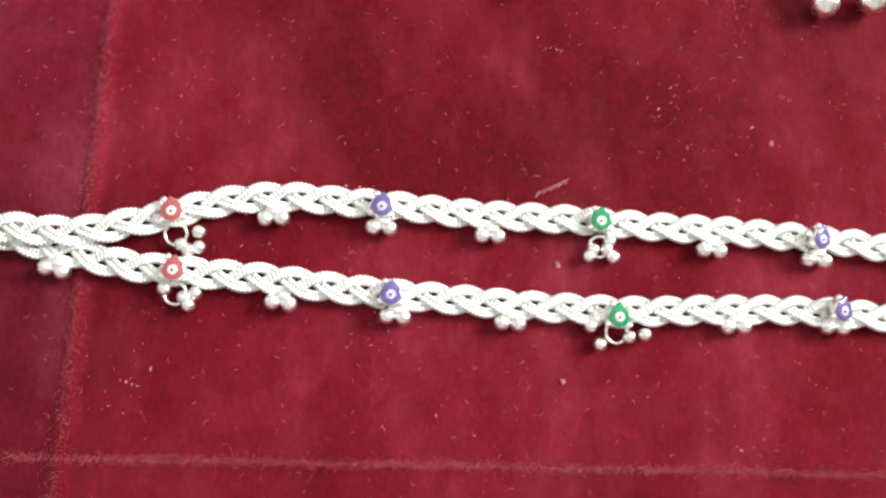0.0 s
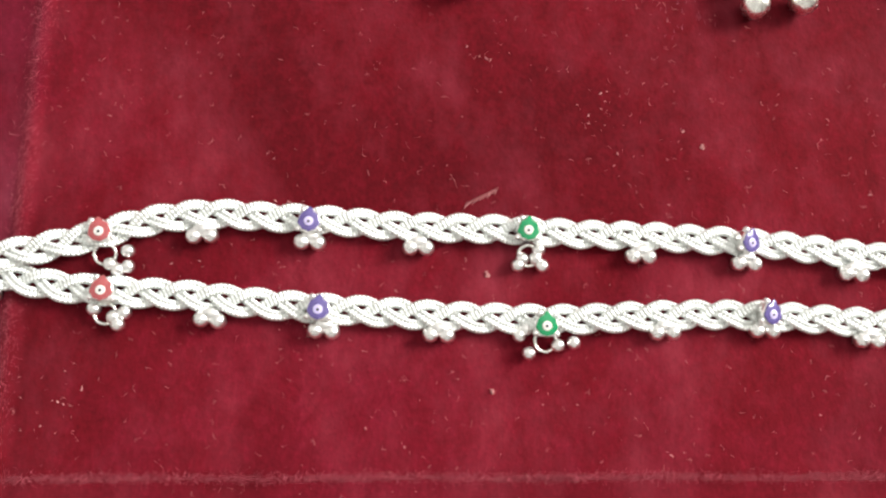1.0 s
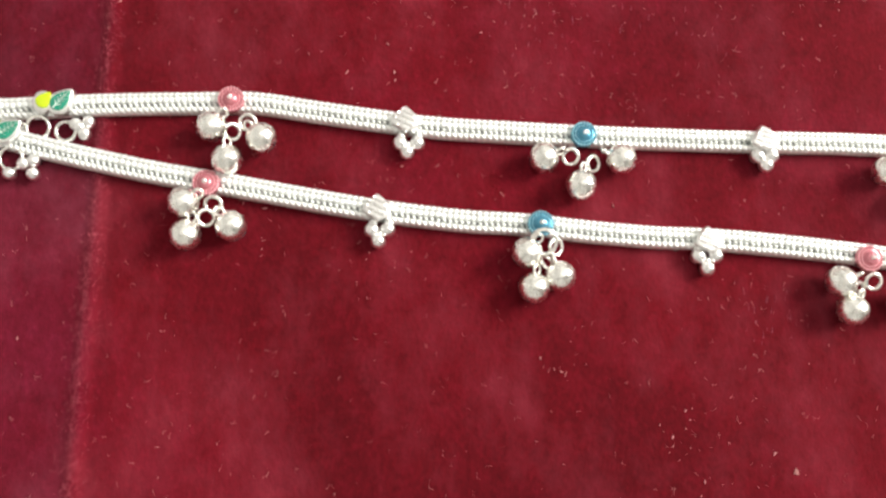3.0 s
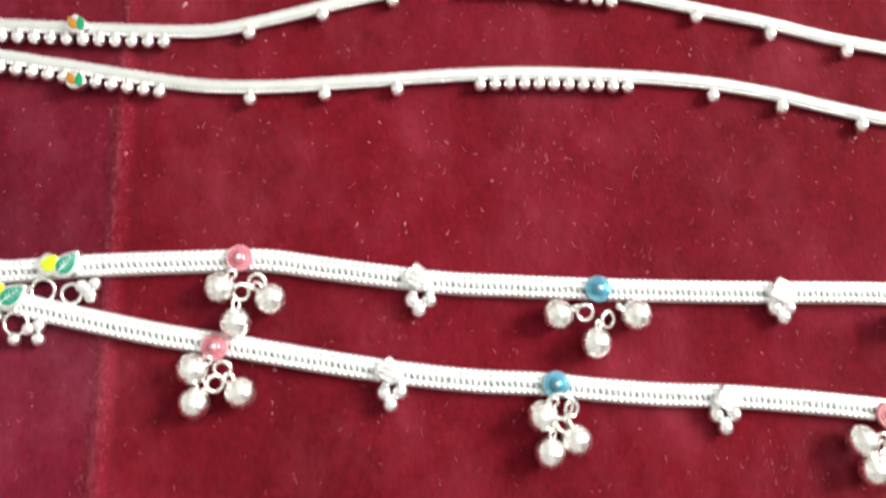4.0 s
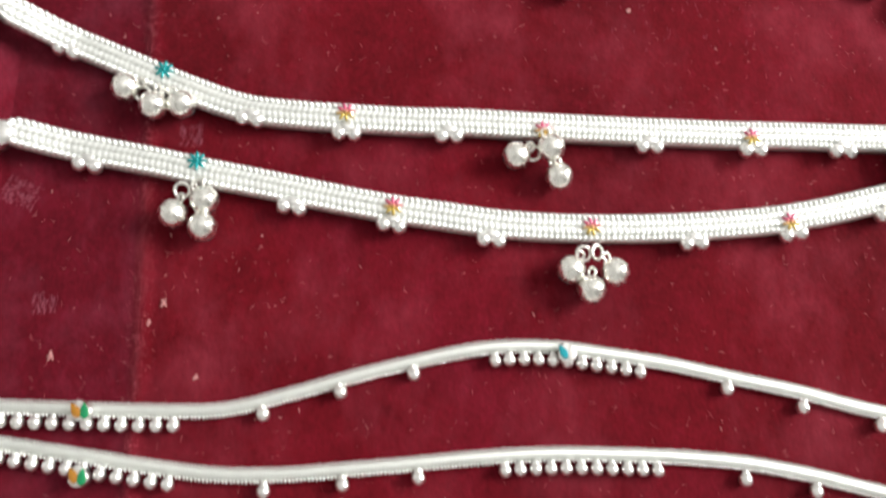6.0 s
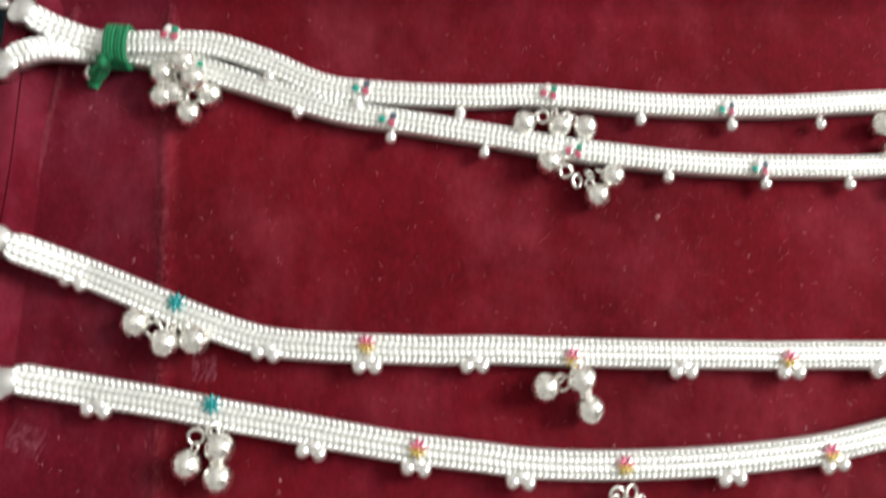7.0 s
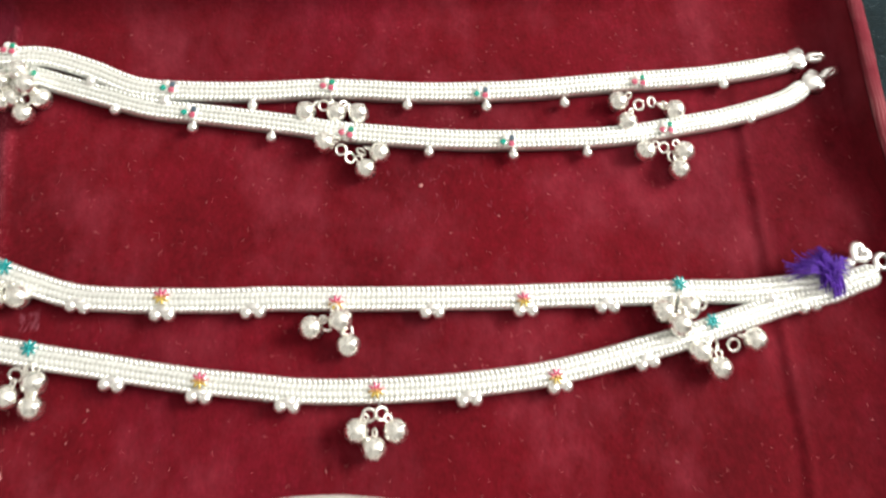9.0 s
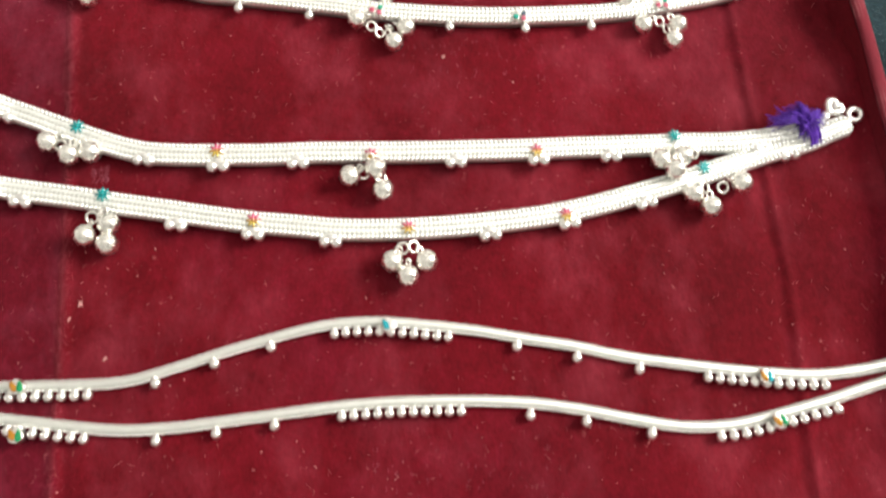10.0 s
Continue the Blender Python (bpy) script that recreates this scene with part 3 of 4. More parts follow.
def slant_charm(parent, x, y, turn, left, right):
    """A tilted drop, its two enamel halves slipped past one another."""
    m = place(x, y + 0.1, 2.9, turn + 112)
    c = part("slant_charm", once("slant_seat", lambda: plate(leaf_outline(3.9, 3.3), -1.6, 0.35, 0.25)), BRIGHT, parent, m, "tilted drop setting with enamel halves")
    def half(side, slip):
        v, f = plate(leaf_outline(2.9, 1.5), 0.3, 0.58, 0.14)
        return spun(v, 0, 0, 12 * side, (slip, 0.72 * side, 0)), f
    part("enamel", once("slant_a_" + left.name, lambda: half(1, 0.25)), left, c, m)
    part("enamel", once("slant_b_" + right.name, lambda: half(-1, -0.35)), right, c, m)


def heart_outline(r, n=36):
    out = []
    for i in range(n):
        a = 2 * math.pi * i / n
        out.append((r / 16 * (13 * math.cos(a) - 5 * math.cos(2 * a) - 2 * math.cos(3 * a) - math.cos(4 * a)), r / 16 * 15 * math.sin(a) ** 3))
    return out


def heart_clasp(parent, x, y, turn, hook=True, z=1.6):
    m = place(x, y, z, turn)
    c = part("clasp", once("heart_button", lambda: joined([plate(heart_outline(3.3), -1.2, 1.2, 0.6), ball(1.0, 16, 10, (-0.2, 0, 0.5), (2.9, 2.75, 1.45))])), BRIGHT, parent, m, "polished silver heart clasp")
    if hook:
        def bar():
            path = [(5.2 + 1.9 * math.cos(q), 0.48 * math.sin(q), 0.35 * math.sin(q) + 0.4) for q in np.linspace(-math.pi, math.pi, 26)]
            return joined([tube(path, 0.92, 8), ball(0.8, 10, 7, (3.4, 0, 0), (1.4, 1.0, 1.0))])
        part("hook", once("clasp_hook", bar), BRIGHT, c, m)


def wire_clasp(parent, x, y, turn, z=1.8, heart=True):
    m = place(x, y, z, turn)
    def loop():
        h = heart_outline(2.05, 40)
        return joined([tube([(a, b, 0.2) for a, b in h + h[:2]], 0.95, 8), ball(0.9, 10, 7, (-3.0, 0, -0.3), (2.2, 1.3, 1.0))])
    if heart:
        part("clasp", once("heart_loop", loop), BRIGHT, parent, m, "open heart-shaped silver wire clasp")
    else:
        part("clasp", once("oval_loop", lambda: joined([torus(1.8, 0.75, 24, 8, (0, 0, 0.2), 0.9), ball(1.0, 12, 8, (-4.2, -0.5, 0.1), (3.0, 1.5, 1.0))])), BRIGHT, parent, m, "oval silver wire hook")

# ---- the tray and what it stands on ----
X0, X1, Y0, Y1 = -74.2, 162.9, -78.0, 260.6      # inside of the tray, in millimetres
RIM, WALL_T, BASE = 6.2, 4.5, -3.0
SKEW = 0.05                                      # the left wall stands slightly askew


def left_edge(y):
    return X0 - SKEW * (Y1 - y)


def crease_x(y):
    """The long crease beside the left wall."""
    return -47.8 - 5.0 * np.clip((60 - y) / 110.0, 0, 1) - 0.8 * np.sin(y / 31.0)


def grid_mesh(name, xs, ys, height, skew=False):
    gx, gy = np.meshgrid(xs, ys)
    if skew:
        gx = gx + (left_edge(gy) - X0) * np.clip((gx + 53.0) / (X0 + 53.0), 0, 1)
    z = height(gx, gy)
    v = np.c_[gx.ravel(), gy.ravel(), z.ravel()] * MM
    nx = len(xs)
    f = [(j * nx + i, j * nx + i + 1, (j + 1) * nx + i + 1, (j + 1) * nx + i) for j in range(len(ys) - 1) for i in range(nx - 1)]
    return mesh_from(name, v, f)


def fold(d, width, height):
    return height * np.exp(-((d / width) ** 2))


def floor_height(x, y):
    """The velvet with its creases: two long ones, a few faint ones across."""
    wave = 0.10 * np.sin(x / 23.0 + y / 61.0) * np.sin(y / 37.0 + 1.0) + 0.05 * np.sin(x / 7.0 + 0.4 * np.sin(y / 19.0))
    left = x - crease_x(y)
    right = x - 130.8 - 3.4 * np.clip((y - 95) / 45.0, 0, 1) + 0.4 * np.sin(y / 27.0)
    z = wave + fold(left, 1.1, 0.62) - fold(left - 2.4, 1.3, 0.25) + (fold(right, 1.2, 0.5) - fold(right + 2.6, 1.8, 0.4)) * np.clip((238 - y) / 24, 0, 1)
    z += fold(y + 43.0 + 0.035 * x, 0.8, 0.5) * np.clip((x + 60) / 30, 0, 1)
    z += fold(x + 74.0 - 0.14 * (y - 228) - 2.0, 0.9, 0.35) * np.clip((y - 190) / 20, 0, 1)
    # towards the clasps the lining climbs to the wall
    z += 4.5 * np.clip((x - 135.0) / 27.0, 0, 1) ** 1.2 * np.clip((212 - y) / 16, 0, 1) * np.clip((y - 122) / 22, 0, 1)
    return z - 0.25


def wall_sections(top, run, thick=WALL_T, n=12):
    """Sections of a tray wall, across (from inside) and up: the sloping lining and the rounded rim."""
    lining = [(-run * (1 - k), (-0.3 if run > 6 else -0.75) + (top - 0.75) * k ** (3.2 if run > 6 else (1.5 if run > 3 else 4.0))) for k in np.linspace(0, 1, 10)]
    rim = [(thick / 2 - thick / 2 * math.cos(math.pi * i / n), top - 1.1 + 1.1 * math.sin(math.pi * i / n) ** 0.7) for i in range(n + 1)]
    return lining, rim + [(thick, 2.0), (thick, BASE)]


def tray_wall(name, a, b, outward, parent, ribs, top_z=RIM, run=7.0, thick=WALL_T):
    """One velvet-covered wall; over the far rim the pile is parted into fine ribs."""
    a, b, o = np.array(a, float), np.array(b, float), np.array(outward, float)
    length = np.hypot(*(b - a))
    rng = np.random.RandomState(4)
    soft = np.interp(np.arange(0, length, 0.17), np.arange(0, length + 9, 9.0), rng.uniform(0.2, 1.0, int(length / 9) + 2))
    for piece, prof, step in (("lining", wall_sections(top_z, run, thick)[0], 1.02), ("rim", wall_sections(top_z, run, thick)[1], 0.17)):
        s = np.arange(0, length, step)
        v = []
        for i, q in enumerate(s):
            base = a + (b - a) * q / length
            rib = 0.045 * soft[i] * math.sin(2 * math.pi * q / 0.85 + 2.0 * math.sin(q / 5.3) + 1.3 * math.sin(q / 2.1)) if ribs and piece == "rim" else 0.0
            wob = 0.22 * math.sin(q / 17.0) + 0.12 * math.sin(q / 6.1)
            for u, z in prof:
                top = 1.0 if z > 3.5 else 0.0
                k = u + wob * (1.0 if u > -1.5 else 0.0)
                v.append((base[0] + o[0] * k, base[1] + o[1] * k, z + rib * top + wob * 0.5 * top))
        n = len(prof)
        f = [(i * n + j, (i + 1) * n + j, (i + 1) * n + j + 1, i * n + j + 1) for i in range(len(s) - 1) for j in range(n - 1)]
        part(name + "_" + piece, mesh_from(name, np.array(v) * MM, f), VELVET_RIM if ribs and piece == "rim" else (VELVET_SIDE if o[0] < 0 else VELVET), parent, Matrix.Identity(4))


tray = thing("display_tray", (0.04, 0.09, 0.0), "shallow jewellery tray lined with crushed dark red velvet", "tray")
part("velvet_lining", grid_mesh("velvet_lining", np.arange(X0 - 0.4, X1 + 0.9, 0.75), np.arange(Y0 - 0.4, Y1 + 0.9, 1.5), floor_height, True), VELVET, tray, Matrix.Identity(4))
tray_wall("far_wall", (X0 - WALL_T, Y1 + 1.1), (X1 + WALL_T, Y1), (0, 1), tray, True, RIM, 10.0)
tray_wall("near_wall", (left_edge(Y0) - WALL_T, Y0), (X1 + WALL_T, Y0), (0, -1), tray, False)
# the right rim wears the paler rim velvet to paint its lit top
tray_wall("right_wall", (X1, Y0), (X1, Y1), (1, 0), tray, True, 9.5, 2.0, 3.6)
tray_wall("left_wall", (left_edge(Y0), Y0), (X0, Y1), (-1, 0), tray, False, RIM, 5.0)


def slab(name, lo, hi, material, parent=None, label="", category="", kind="structure", bevel=0.0):
    bm = bmesh.new()
    bmesh.ops.create_cube(bm, size=1.0)
    for v in bm.verts:
        v.co = Vector([(lo[i] + hi[i]) / 2 + v.co[i] * (hi[i] - lo[i]) for i in range(3)])
    if bevel:
        bmesh.ops.bevel(bm, geom=bm.edges[:], offset=bevel, segments=2, affect="EDGES")
    me = bpy.data.meshes.new(name)
    bm.to_mesh(me)
    bm.free()
    me.materials.append(material)
    return tagged(new(name, me), label, category, "", kind)


part("tray_base", mesh_from("tray_base", np.array([(x, y, z) for z in (BASE, -0.9) for x, y in ((left_edge(Y0) - 4, Y0 - 4), (X1 + 4, Y0 - 4), (X1 + 4, Y1 + 4), (X0 - 4, Y1 + 4))]) * MM,
     [(3, 2, 1, 0), (4, 5, 6, 7), (0, 1, 5, 4), (1, 2, 6, 5), (2, 3, 7, 6), (3, 0, 4, 7)], False), VELVET, tray, Matrix.Identity(4))


def cloth_height(x, y):
    far = np.clip((y - 268) / 60.0, 0, 1) + np.clip((x - 170) / 60.0, 0, 1)
    z = 0.9 * np.sin(x / 13.0 + np.sin(y / 21.0)) + 0.5 * np.sin(y / 9.0 + x / 31.0)
    for at, w, h in ((-54, 3.6, -7.0), (-36, 9, 3.0), (20, 14, 2.0), (63, 3.5, -5.0), (78, 6, 2.2), (90, 3.5, -5.5), (104, 6, 2.6), (125, 4, -5.0), (140, 6, 2.5)):
        z = z + h * np.exp(-(((x - at - 0.25 * (y - 270)) / w) ** 2))
    return BASE - 0.6 + np.clip(z, -5.8, 3) * np.clip(far * 3, 0, 1) - 2.4 * np.clip(far * 2, 0, 1)


cloth = new("plush_cloth", grid_mesh("plush_cloth", np.r_[np.arange(-620, -120, 20), np.arange(-120, 260, 2.0), np.arange(260, 700, 20)], np.r_[np.arange(-420, -100, 20), np.arange(-100, 400, 2.0), np.arange(400, 640, 20)], cloth_height))
cloth.data.materials.append(BLACK)
tagged(cloth, "black plush cloth with pale fibres spread under the tray", "cloth", "", "structure")


def hairs(name, count, area, length, radius, seed, material, base, skip=None, lay=0.9, curl=0.5):
    """Many short curved fibres in one mesh."""
    rng = random.Random(seed)
    pieces = []
    while len(pieces) < count:
        x, y = rng.uniform(area[0], area[1]), rng.uniform(area[2], area[3])
        if skip and skip(x, y):
            continue
        a, le = rng.uniform(0, 2 * math.pi), rng.uniform(0.4, 1.0) * length
        z, c = base(x, y), rng.uniform(-curl, curl)
        up = (1 - lay) * le * rng.uniform(0.5, 1.5)
        pts = []
        for k in range(4):
            q = k / 3
            b = a + c * q * 3
            pts.append((x + le * q * math.cos(b), y + le * q * math.sin(b), z + radius + up * q))
        pieces.append(tube(pts, radius * rng.uniform(0.6, 1.3), 3, 0.5))
    v, f = joined(pieces)
    ob = new(name, mesh_from(name, v * MM, f))
    ob.data.materials.append(material)
    return ob


def on_cloth(x, y):
    return float(cloth_height(np.array(x), np.array(y)))


def on_floor(x, y):
    return float(floor_height(np.array(x), np.array(y)))


inside_tray = lambda x, y: left_edge(y) - 6 < x < X1 + 6 and Y0 - 6 < y < Y1 + 6
tagged(hairs("plush_pile", 17000, (-110, 215, 262, 320), 1.0, 0.026, 3, FIBRE, on_cloth, inside_tray, 0.55), "short pale fibres of the black plush cloth", "cloth pile", "", "stuff")
tagged(hairs("plush_pile", 4500, (166, 215, 120, 275), 1.0, 0.026, 5, FIBRE, on_cloth, inside_tray, 0.55), "short pale fibres of the black plush cloth", "cloth pile", "", "stuff")
tagged(hairs("lint", 2700, (X0 + 2, X1 - 2, -60, Y1 - 2), 1.2, 0.024, 11, LINT, on_floor, None, 0.93, 0.7), "pale lint fibres scattered on the red velvet", "lint", "", "stuff")


def drifts(seed, clusters, lone):
    """Places where dust gathers: many loose clusters and some lone specks."""
    rng = random.Random(seed)
    out = []
    for _ in range(clusters):
        cx, cy, wide = rng.uniform(X0 + 6, X1 - 6), rng.uniform(-58, Y1 - 6), rng.uniform(1.5, 6.0)
        for _ in range(rng.randint(3, 12)):
            out.append((cx + rng.gauss(0, wide), cy + rng.gauss(0, wide * 0.8)))
    out += [(rng.uniform(X0 + 2, X1 - 2), rng.uniform(-60, Y1 - 2)) for _ in range(lone)]
    return [(x, y) for x, y in out if X0 + 2 < x < X1 - 2 and -62 < y < Y1 - 2]


def rim_top(x, y):
    return RIM - 0.05


tagged(hairs("rim_lint", 420, (X0, X1, Y1 + 0.6, Y1 + WALL_T - 0.5), 0.8, 0.03, 12, LINT, rim_top, None, 0.9, 0.7), "pale lint fibres on the velvet rim of the tray", "lint", "", "stuff")

tagged(hairs("rim_fuzz", 3200, (X0, X1, Y1 + 3.4, Y1 + WALL_T + 0.5), 0.7, 0.028, 14, FUZZ, lambda x, y: RIM - 0.75, None, 0.45, 0.7), "pale fuzz standing on the outer edge of the velvet rim", "lint", "", "stuff")


def crumbs():
    rng = random.Random(21)
    pieces = []
    for x, y in drifts(8, 90, 420):
        r = rng.choice((0.05, 0.05, 0.06, 0.06, 0.07, 0.08, 0.1, 0.16))
        v, f = ball(r, 5, 4, (0, 0, 0), (rng.uniform(1.0, 3.2), rng.uniform(0.35, 0.8), 0.5))
        v = v + np.array([[rng.uniform(-0.4, 0.4) * r for _ in range(3)] for _ in v])
        pieces.append((spun(v, 0, 0, rng.uniform(0, 180), (x, y, on_floor(x, y) + r * 0.5)), f))
    v, f = joined(pieces)
    ob = new("lint_crumbs", mesh_from("lint_crumbs", v * MM, f))
    ob.data.materials.append(LINT)
    return tagged(ob, "tiny pale crumbs of dust on the red velvet", "dust", "", "stuff")


crumbs()

# scuff where the pile is brushed light beside the plaited anklets
v, f = joined([tube([(27.4 + 0.46 * k, 2.6 + 0.2 * k + 0.2 * (k % 3), 0.02), (27.7 + 0.46 * k, 3.3 + 0.22 * k, 0.06), (28.1 + 0.46 * k, 3.9 + 0.2 * k - 0.15 * (k % 2), 0.02)], 0.05, 4) for k in range(13)])
scuff = new("pile_scuff", mesh_from("pile_scuff", v * MM, f))
scuff.data.materials.append(LINT)
tagged(scuff, "brushed pale streak in the velvet pile", "scuff", "", "stuff")



def scrap(x, y, turn, size):
    """A curled flake of pale fluff."""
    rng = random.Random(int(x * 7 + y))
    pieces = []
    for k in range(7):
        a, le = turn + rng.uniform(-0.7, 0.7), size * rng.uniform(0.5, 1.0)
        ox, oy = rng.uniform(-0.25, 0.25) * size, rng.uniform(-0.25, 0.25) * size
        pieces.append(tube([(ox + le * (q - 0.5) * math.cos(a + q), oy + le * (q - 0.5) * math.sin(a + q), 0.15 + 0.25 * math.sin(3 * q)) for q in np.linspace(0, 1, 6)], 0.11, 5, 0.5))
    v, f = joined(pieces)
    ob = new("fluff", mesh_from("fluff", v * MM, f))
    ob.data.materials.append(LINT)
    ob.location = (x * MM, y * MM, on_floor(x, y) * MM)
    return tagged(ob, "small curled flake of pale fluff on the red velvet", "lint", "flakes of fluff")


for x, y, turn, size in ((-42.9, 146.5, 1.0, 1.6), (-45.4, 142.8, 0.6, 1.2), (-36.4, 132.3, 0.3, 1.2), (-62.4, 137.1, 0.8, 1.5), (-66.0, 257.0, 0.3, 3.0), (31.0, -9.5, 1.4, 1.1), (72.2, 13.6, 1.2, 1.0), (30.9, -29.9, 1.4, 0.9), (51.6, 207.7, 0.2, 1.2)):
    scrap(x, y, turn, size)


def brushed_patch(x, y, turn, wide, high, count):
    """A place where the pile has been pressed over and lies in pale strokes."""
    rng = random.Random(int(x * 5 + y * 3))
    pieces = []
    for k in range(count):
        px, py = rng.uniform(-wide / 2, wide / 2), rng.uniform(-high / 2, high / 2)
        le = rng.uniform(0.5, 1.3)
        g = on_floor(x + px, y + py)
        pieces.append(tube([(px, py, g), (px + 0.1, py + le * 0.5, g + 0.05), (px + 0.12, py + le, g)], 0.035, 4, 0.6))
    v, f = joined(pieces)
    ob = new("pile_scuff", mesh_from("pile_scuff", spun(v, 0, 0, turn) * MM, f))
    ob.data.materials.append(BRUSHED)
    ob.location = (x * MM, y * MM, 0.0)
    return tagged(ob, "brushed pale patch in the velvet pile", "scuff", "", "stuff")


for x, y, turn, wide, high, count in ((-64.6, 146.5, 0, 4.5, 3.6, 90), (-71.0, 168.1, -25, 7.0, 5.0, 170), (-39.5, 179.5, 0, 4.5, 4.5, 100), (72.0, 40.0, 0, 12, 10, 26), (60.0, 205.0, 0, 40, 14, 60), (45.0, 98.0, 0, 50, 16, 60)):
    brushed_patch(x, y, turn, wide, high, count)



def crease_wear(line, wide, count, seed):
    """Pale strokes laid along a crease in place of the light it catches."""
    rng = random.Random(seed)
    pieces = []
    for _ in range(count):
        x, y = line(rng.random())
        x, y = x + rng.gauss(0, wide), y + rng.gauss(0, wide)
        g, le, a = on_floor(x, y), rng.uniform(0.25, 0.7), rng.uniform(0, 6.3)
        pieces.append(tube([(x, y, g - 0.02), (x + 0.5 * le * math.cos(a), y + 0.5 * le * math.sin(a), g + 0.05), (x + le * math.cos(a), y + le * math.sin(a), g + 0.02)], 0.018, 3, 0.6))
    v, f = joined(pieces)
    ob = new("crease_wear", mesh_from("crease_wear", v * MM, f))
    ob.data.materials.append(CREASE_SHEEN)
    return tagged(ob, "pale strokes painting the sheen along a crease of the velvet", "scuff", "", "stuff")


# sheen on the creases, put in as pale pile
crease_wear(lambda q: (-60 + 220 * q, -43.0 - 0.035 * (-60 + 220 * q)), 0.5, 9000, 31)
crease_wear(lambda q: (-47.8 - 5.0 * min(1.0, max(0.0, (60 - (-60 + 318 * q)) / 110.0)) - 0.8 * math.sin((-60 + 318 * q) / 31.0), -60 + 318 * q), 1.0, 9000, 32)
crease_wear(lambda q: (-71.9 + 0.14 * (-38 + 68 * q), 190 + 68 * q), 0.4, 2200, 33)

# counter and closed shop room
slab("counter", (-0.75, -0.55, -0.9), (0.85, 0.78, -0.012), WOOD_M, None, "plain brown wooden counter under the black cloth", "counter", "thing", 0.006)
R0, R1, S0, S1, F, C, T = -1.7, 1.30, -1.6, 1.9, -0.9, 1.9, 0.12
slab("floor", (R0, S0, F - T), (R1, S1, F), FLOOR_M, None, "pale tiled shop floor", "floor")
slab("ceiling", (R0 - T, S0 - T, C), (R1 + T, S1 + T, C + T), CEIL_M, None, "plain white ceiling", "ceiling")
slab("wall_west", (R0 - T, S0 - T, F - T), (R0, S1 + T, C), WALL_M, None, "plain grey-white wall", "wall")
slab("wall_south", (R0, S0 - T, F - T), (R1, S0, C), WALL_M, None, "plain grey-white wall", "wall")
slab("wall_north", (R0, S1, F - T), (R1, S1 + T, C), WALL_M, None, "plain grey-white wall", "wall")
WY0, WY1, WZ0, WZ1 = WIN.y - 0.42, WIN.y + 0.42, WIN.z - 0.38, WIN.z + 0.38


def window_wall():
    bm = bmesh.new()
    for lo, hi in (((R1, S0 - T, F - T), (R1 + T, S1 + T, WZ0)), ((R1, S0 - T, WZ1), (R1 + T, S1 + T, C)), ((R1, S0 - T, WZ0), (R1 + T, WY0, WZ1)), ((R1, WY1, WZ0), (R1 + T, S1 + T, WZ1))):
        g = bmesh.ops.create_cube(bm, size=1.0)["verts"]
        for w in g:
            w.co = Vector([(lo[i] + hi[i]) / 2 + w.co[i] * (hi[i] - lo[i]) for i in range(3)])
    me = bpy.data.meshes.new("wall_east")
    bm.to_mesh(me)
    bm.free()
    me.materials.append(WALL_M)
    tagged(new("wall_east", me), "plain grey-white wall with a window opening", "wall", "", "structure")


window_wall()

# ---- the anklets ----
def anklet(points, label, group, build, lift=()):
    st = Strand(points, lift)
    mid = st.p[len(st.p) // 2]
    e = thing("anklet", (mid[0] * MM, mid[1] * MM, 0.0), label, "anklet", group)
    build(e, st)
    return e, st


def turn_at(st, x, y):
    return st.station(x, y)[1]


# two plaited anklets with eye charms
A1, a1 = anklet([(-70.5, -3.2), (-62.0, -3.9), (-51.0, -4.4), (-40.0, -2.3), (-29.0, 0.8), (-18.0, 2.1), (-7.0, 1.3), (4.0, 0.4), (15.0, -0.8), (26.0, -1.4), (37.0, -2.0), (48.0, -3.0), (59.0, -3.6), (70.0, -4.5), (81.0, -5.5), (87.7, -6.4), (102.2, -8.4), (125.0, -11.5), (150.0, -14.0)],
                "plaited silver anklet with red, purple and green eye charms", "plaited anklets", plaited_chain, [(-60, 1.5), (-42, 0.9), (-34, 0)])
A2, a2 = anklet([(-70.5, -6.1), (-65.5, -4.4), (-53.0, -7.5), (-42.0, -10.1), (-31.0, -11.3), (-20.0, -12.3), (-9.0, -13.8), (2.0, -15.0), (13.0, -16.0), (24.0, -17.0), (35.0, -17.7), (46.0, -18.1), (57.0, -17.9), (68.0, -17.9), (79.0, -18.4), (86.0, -19.0), (100.4, -20.4), (125.0, -23.0), (150.0, -25.0)],
                "plaited silver anklet with red, purple and green eye charms", "plaited anklets", plaited_chain)
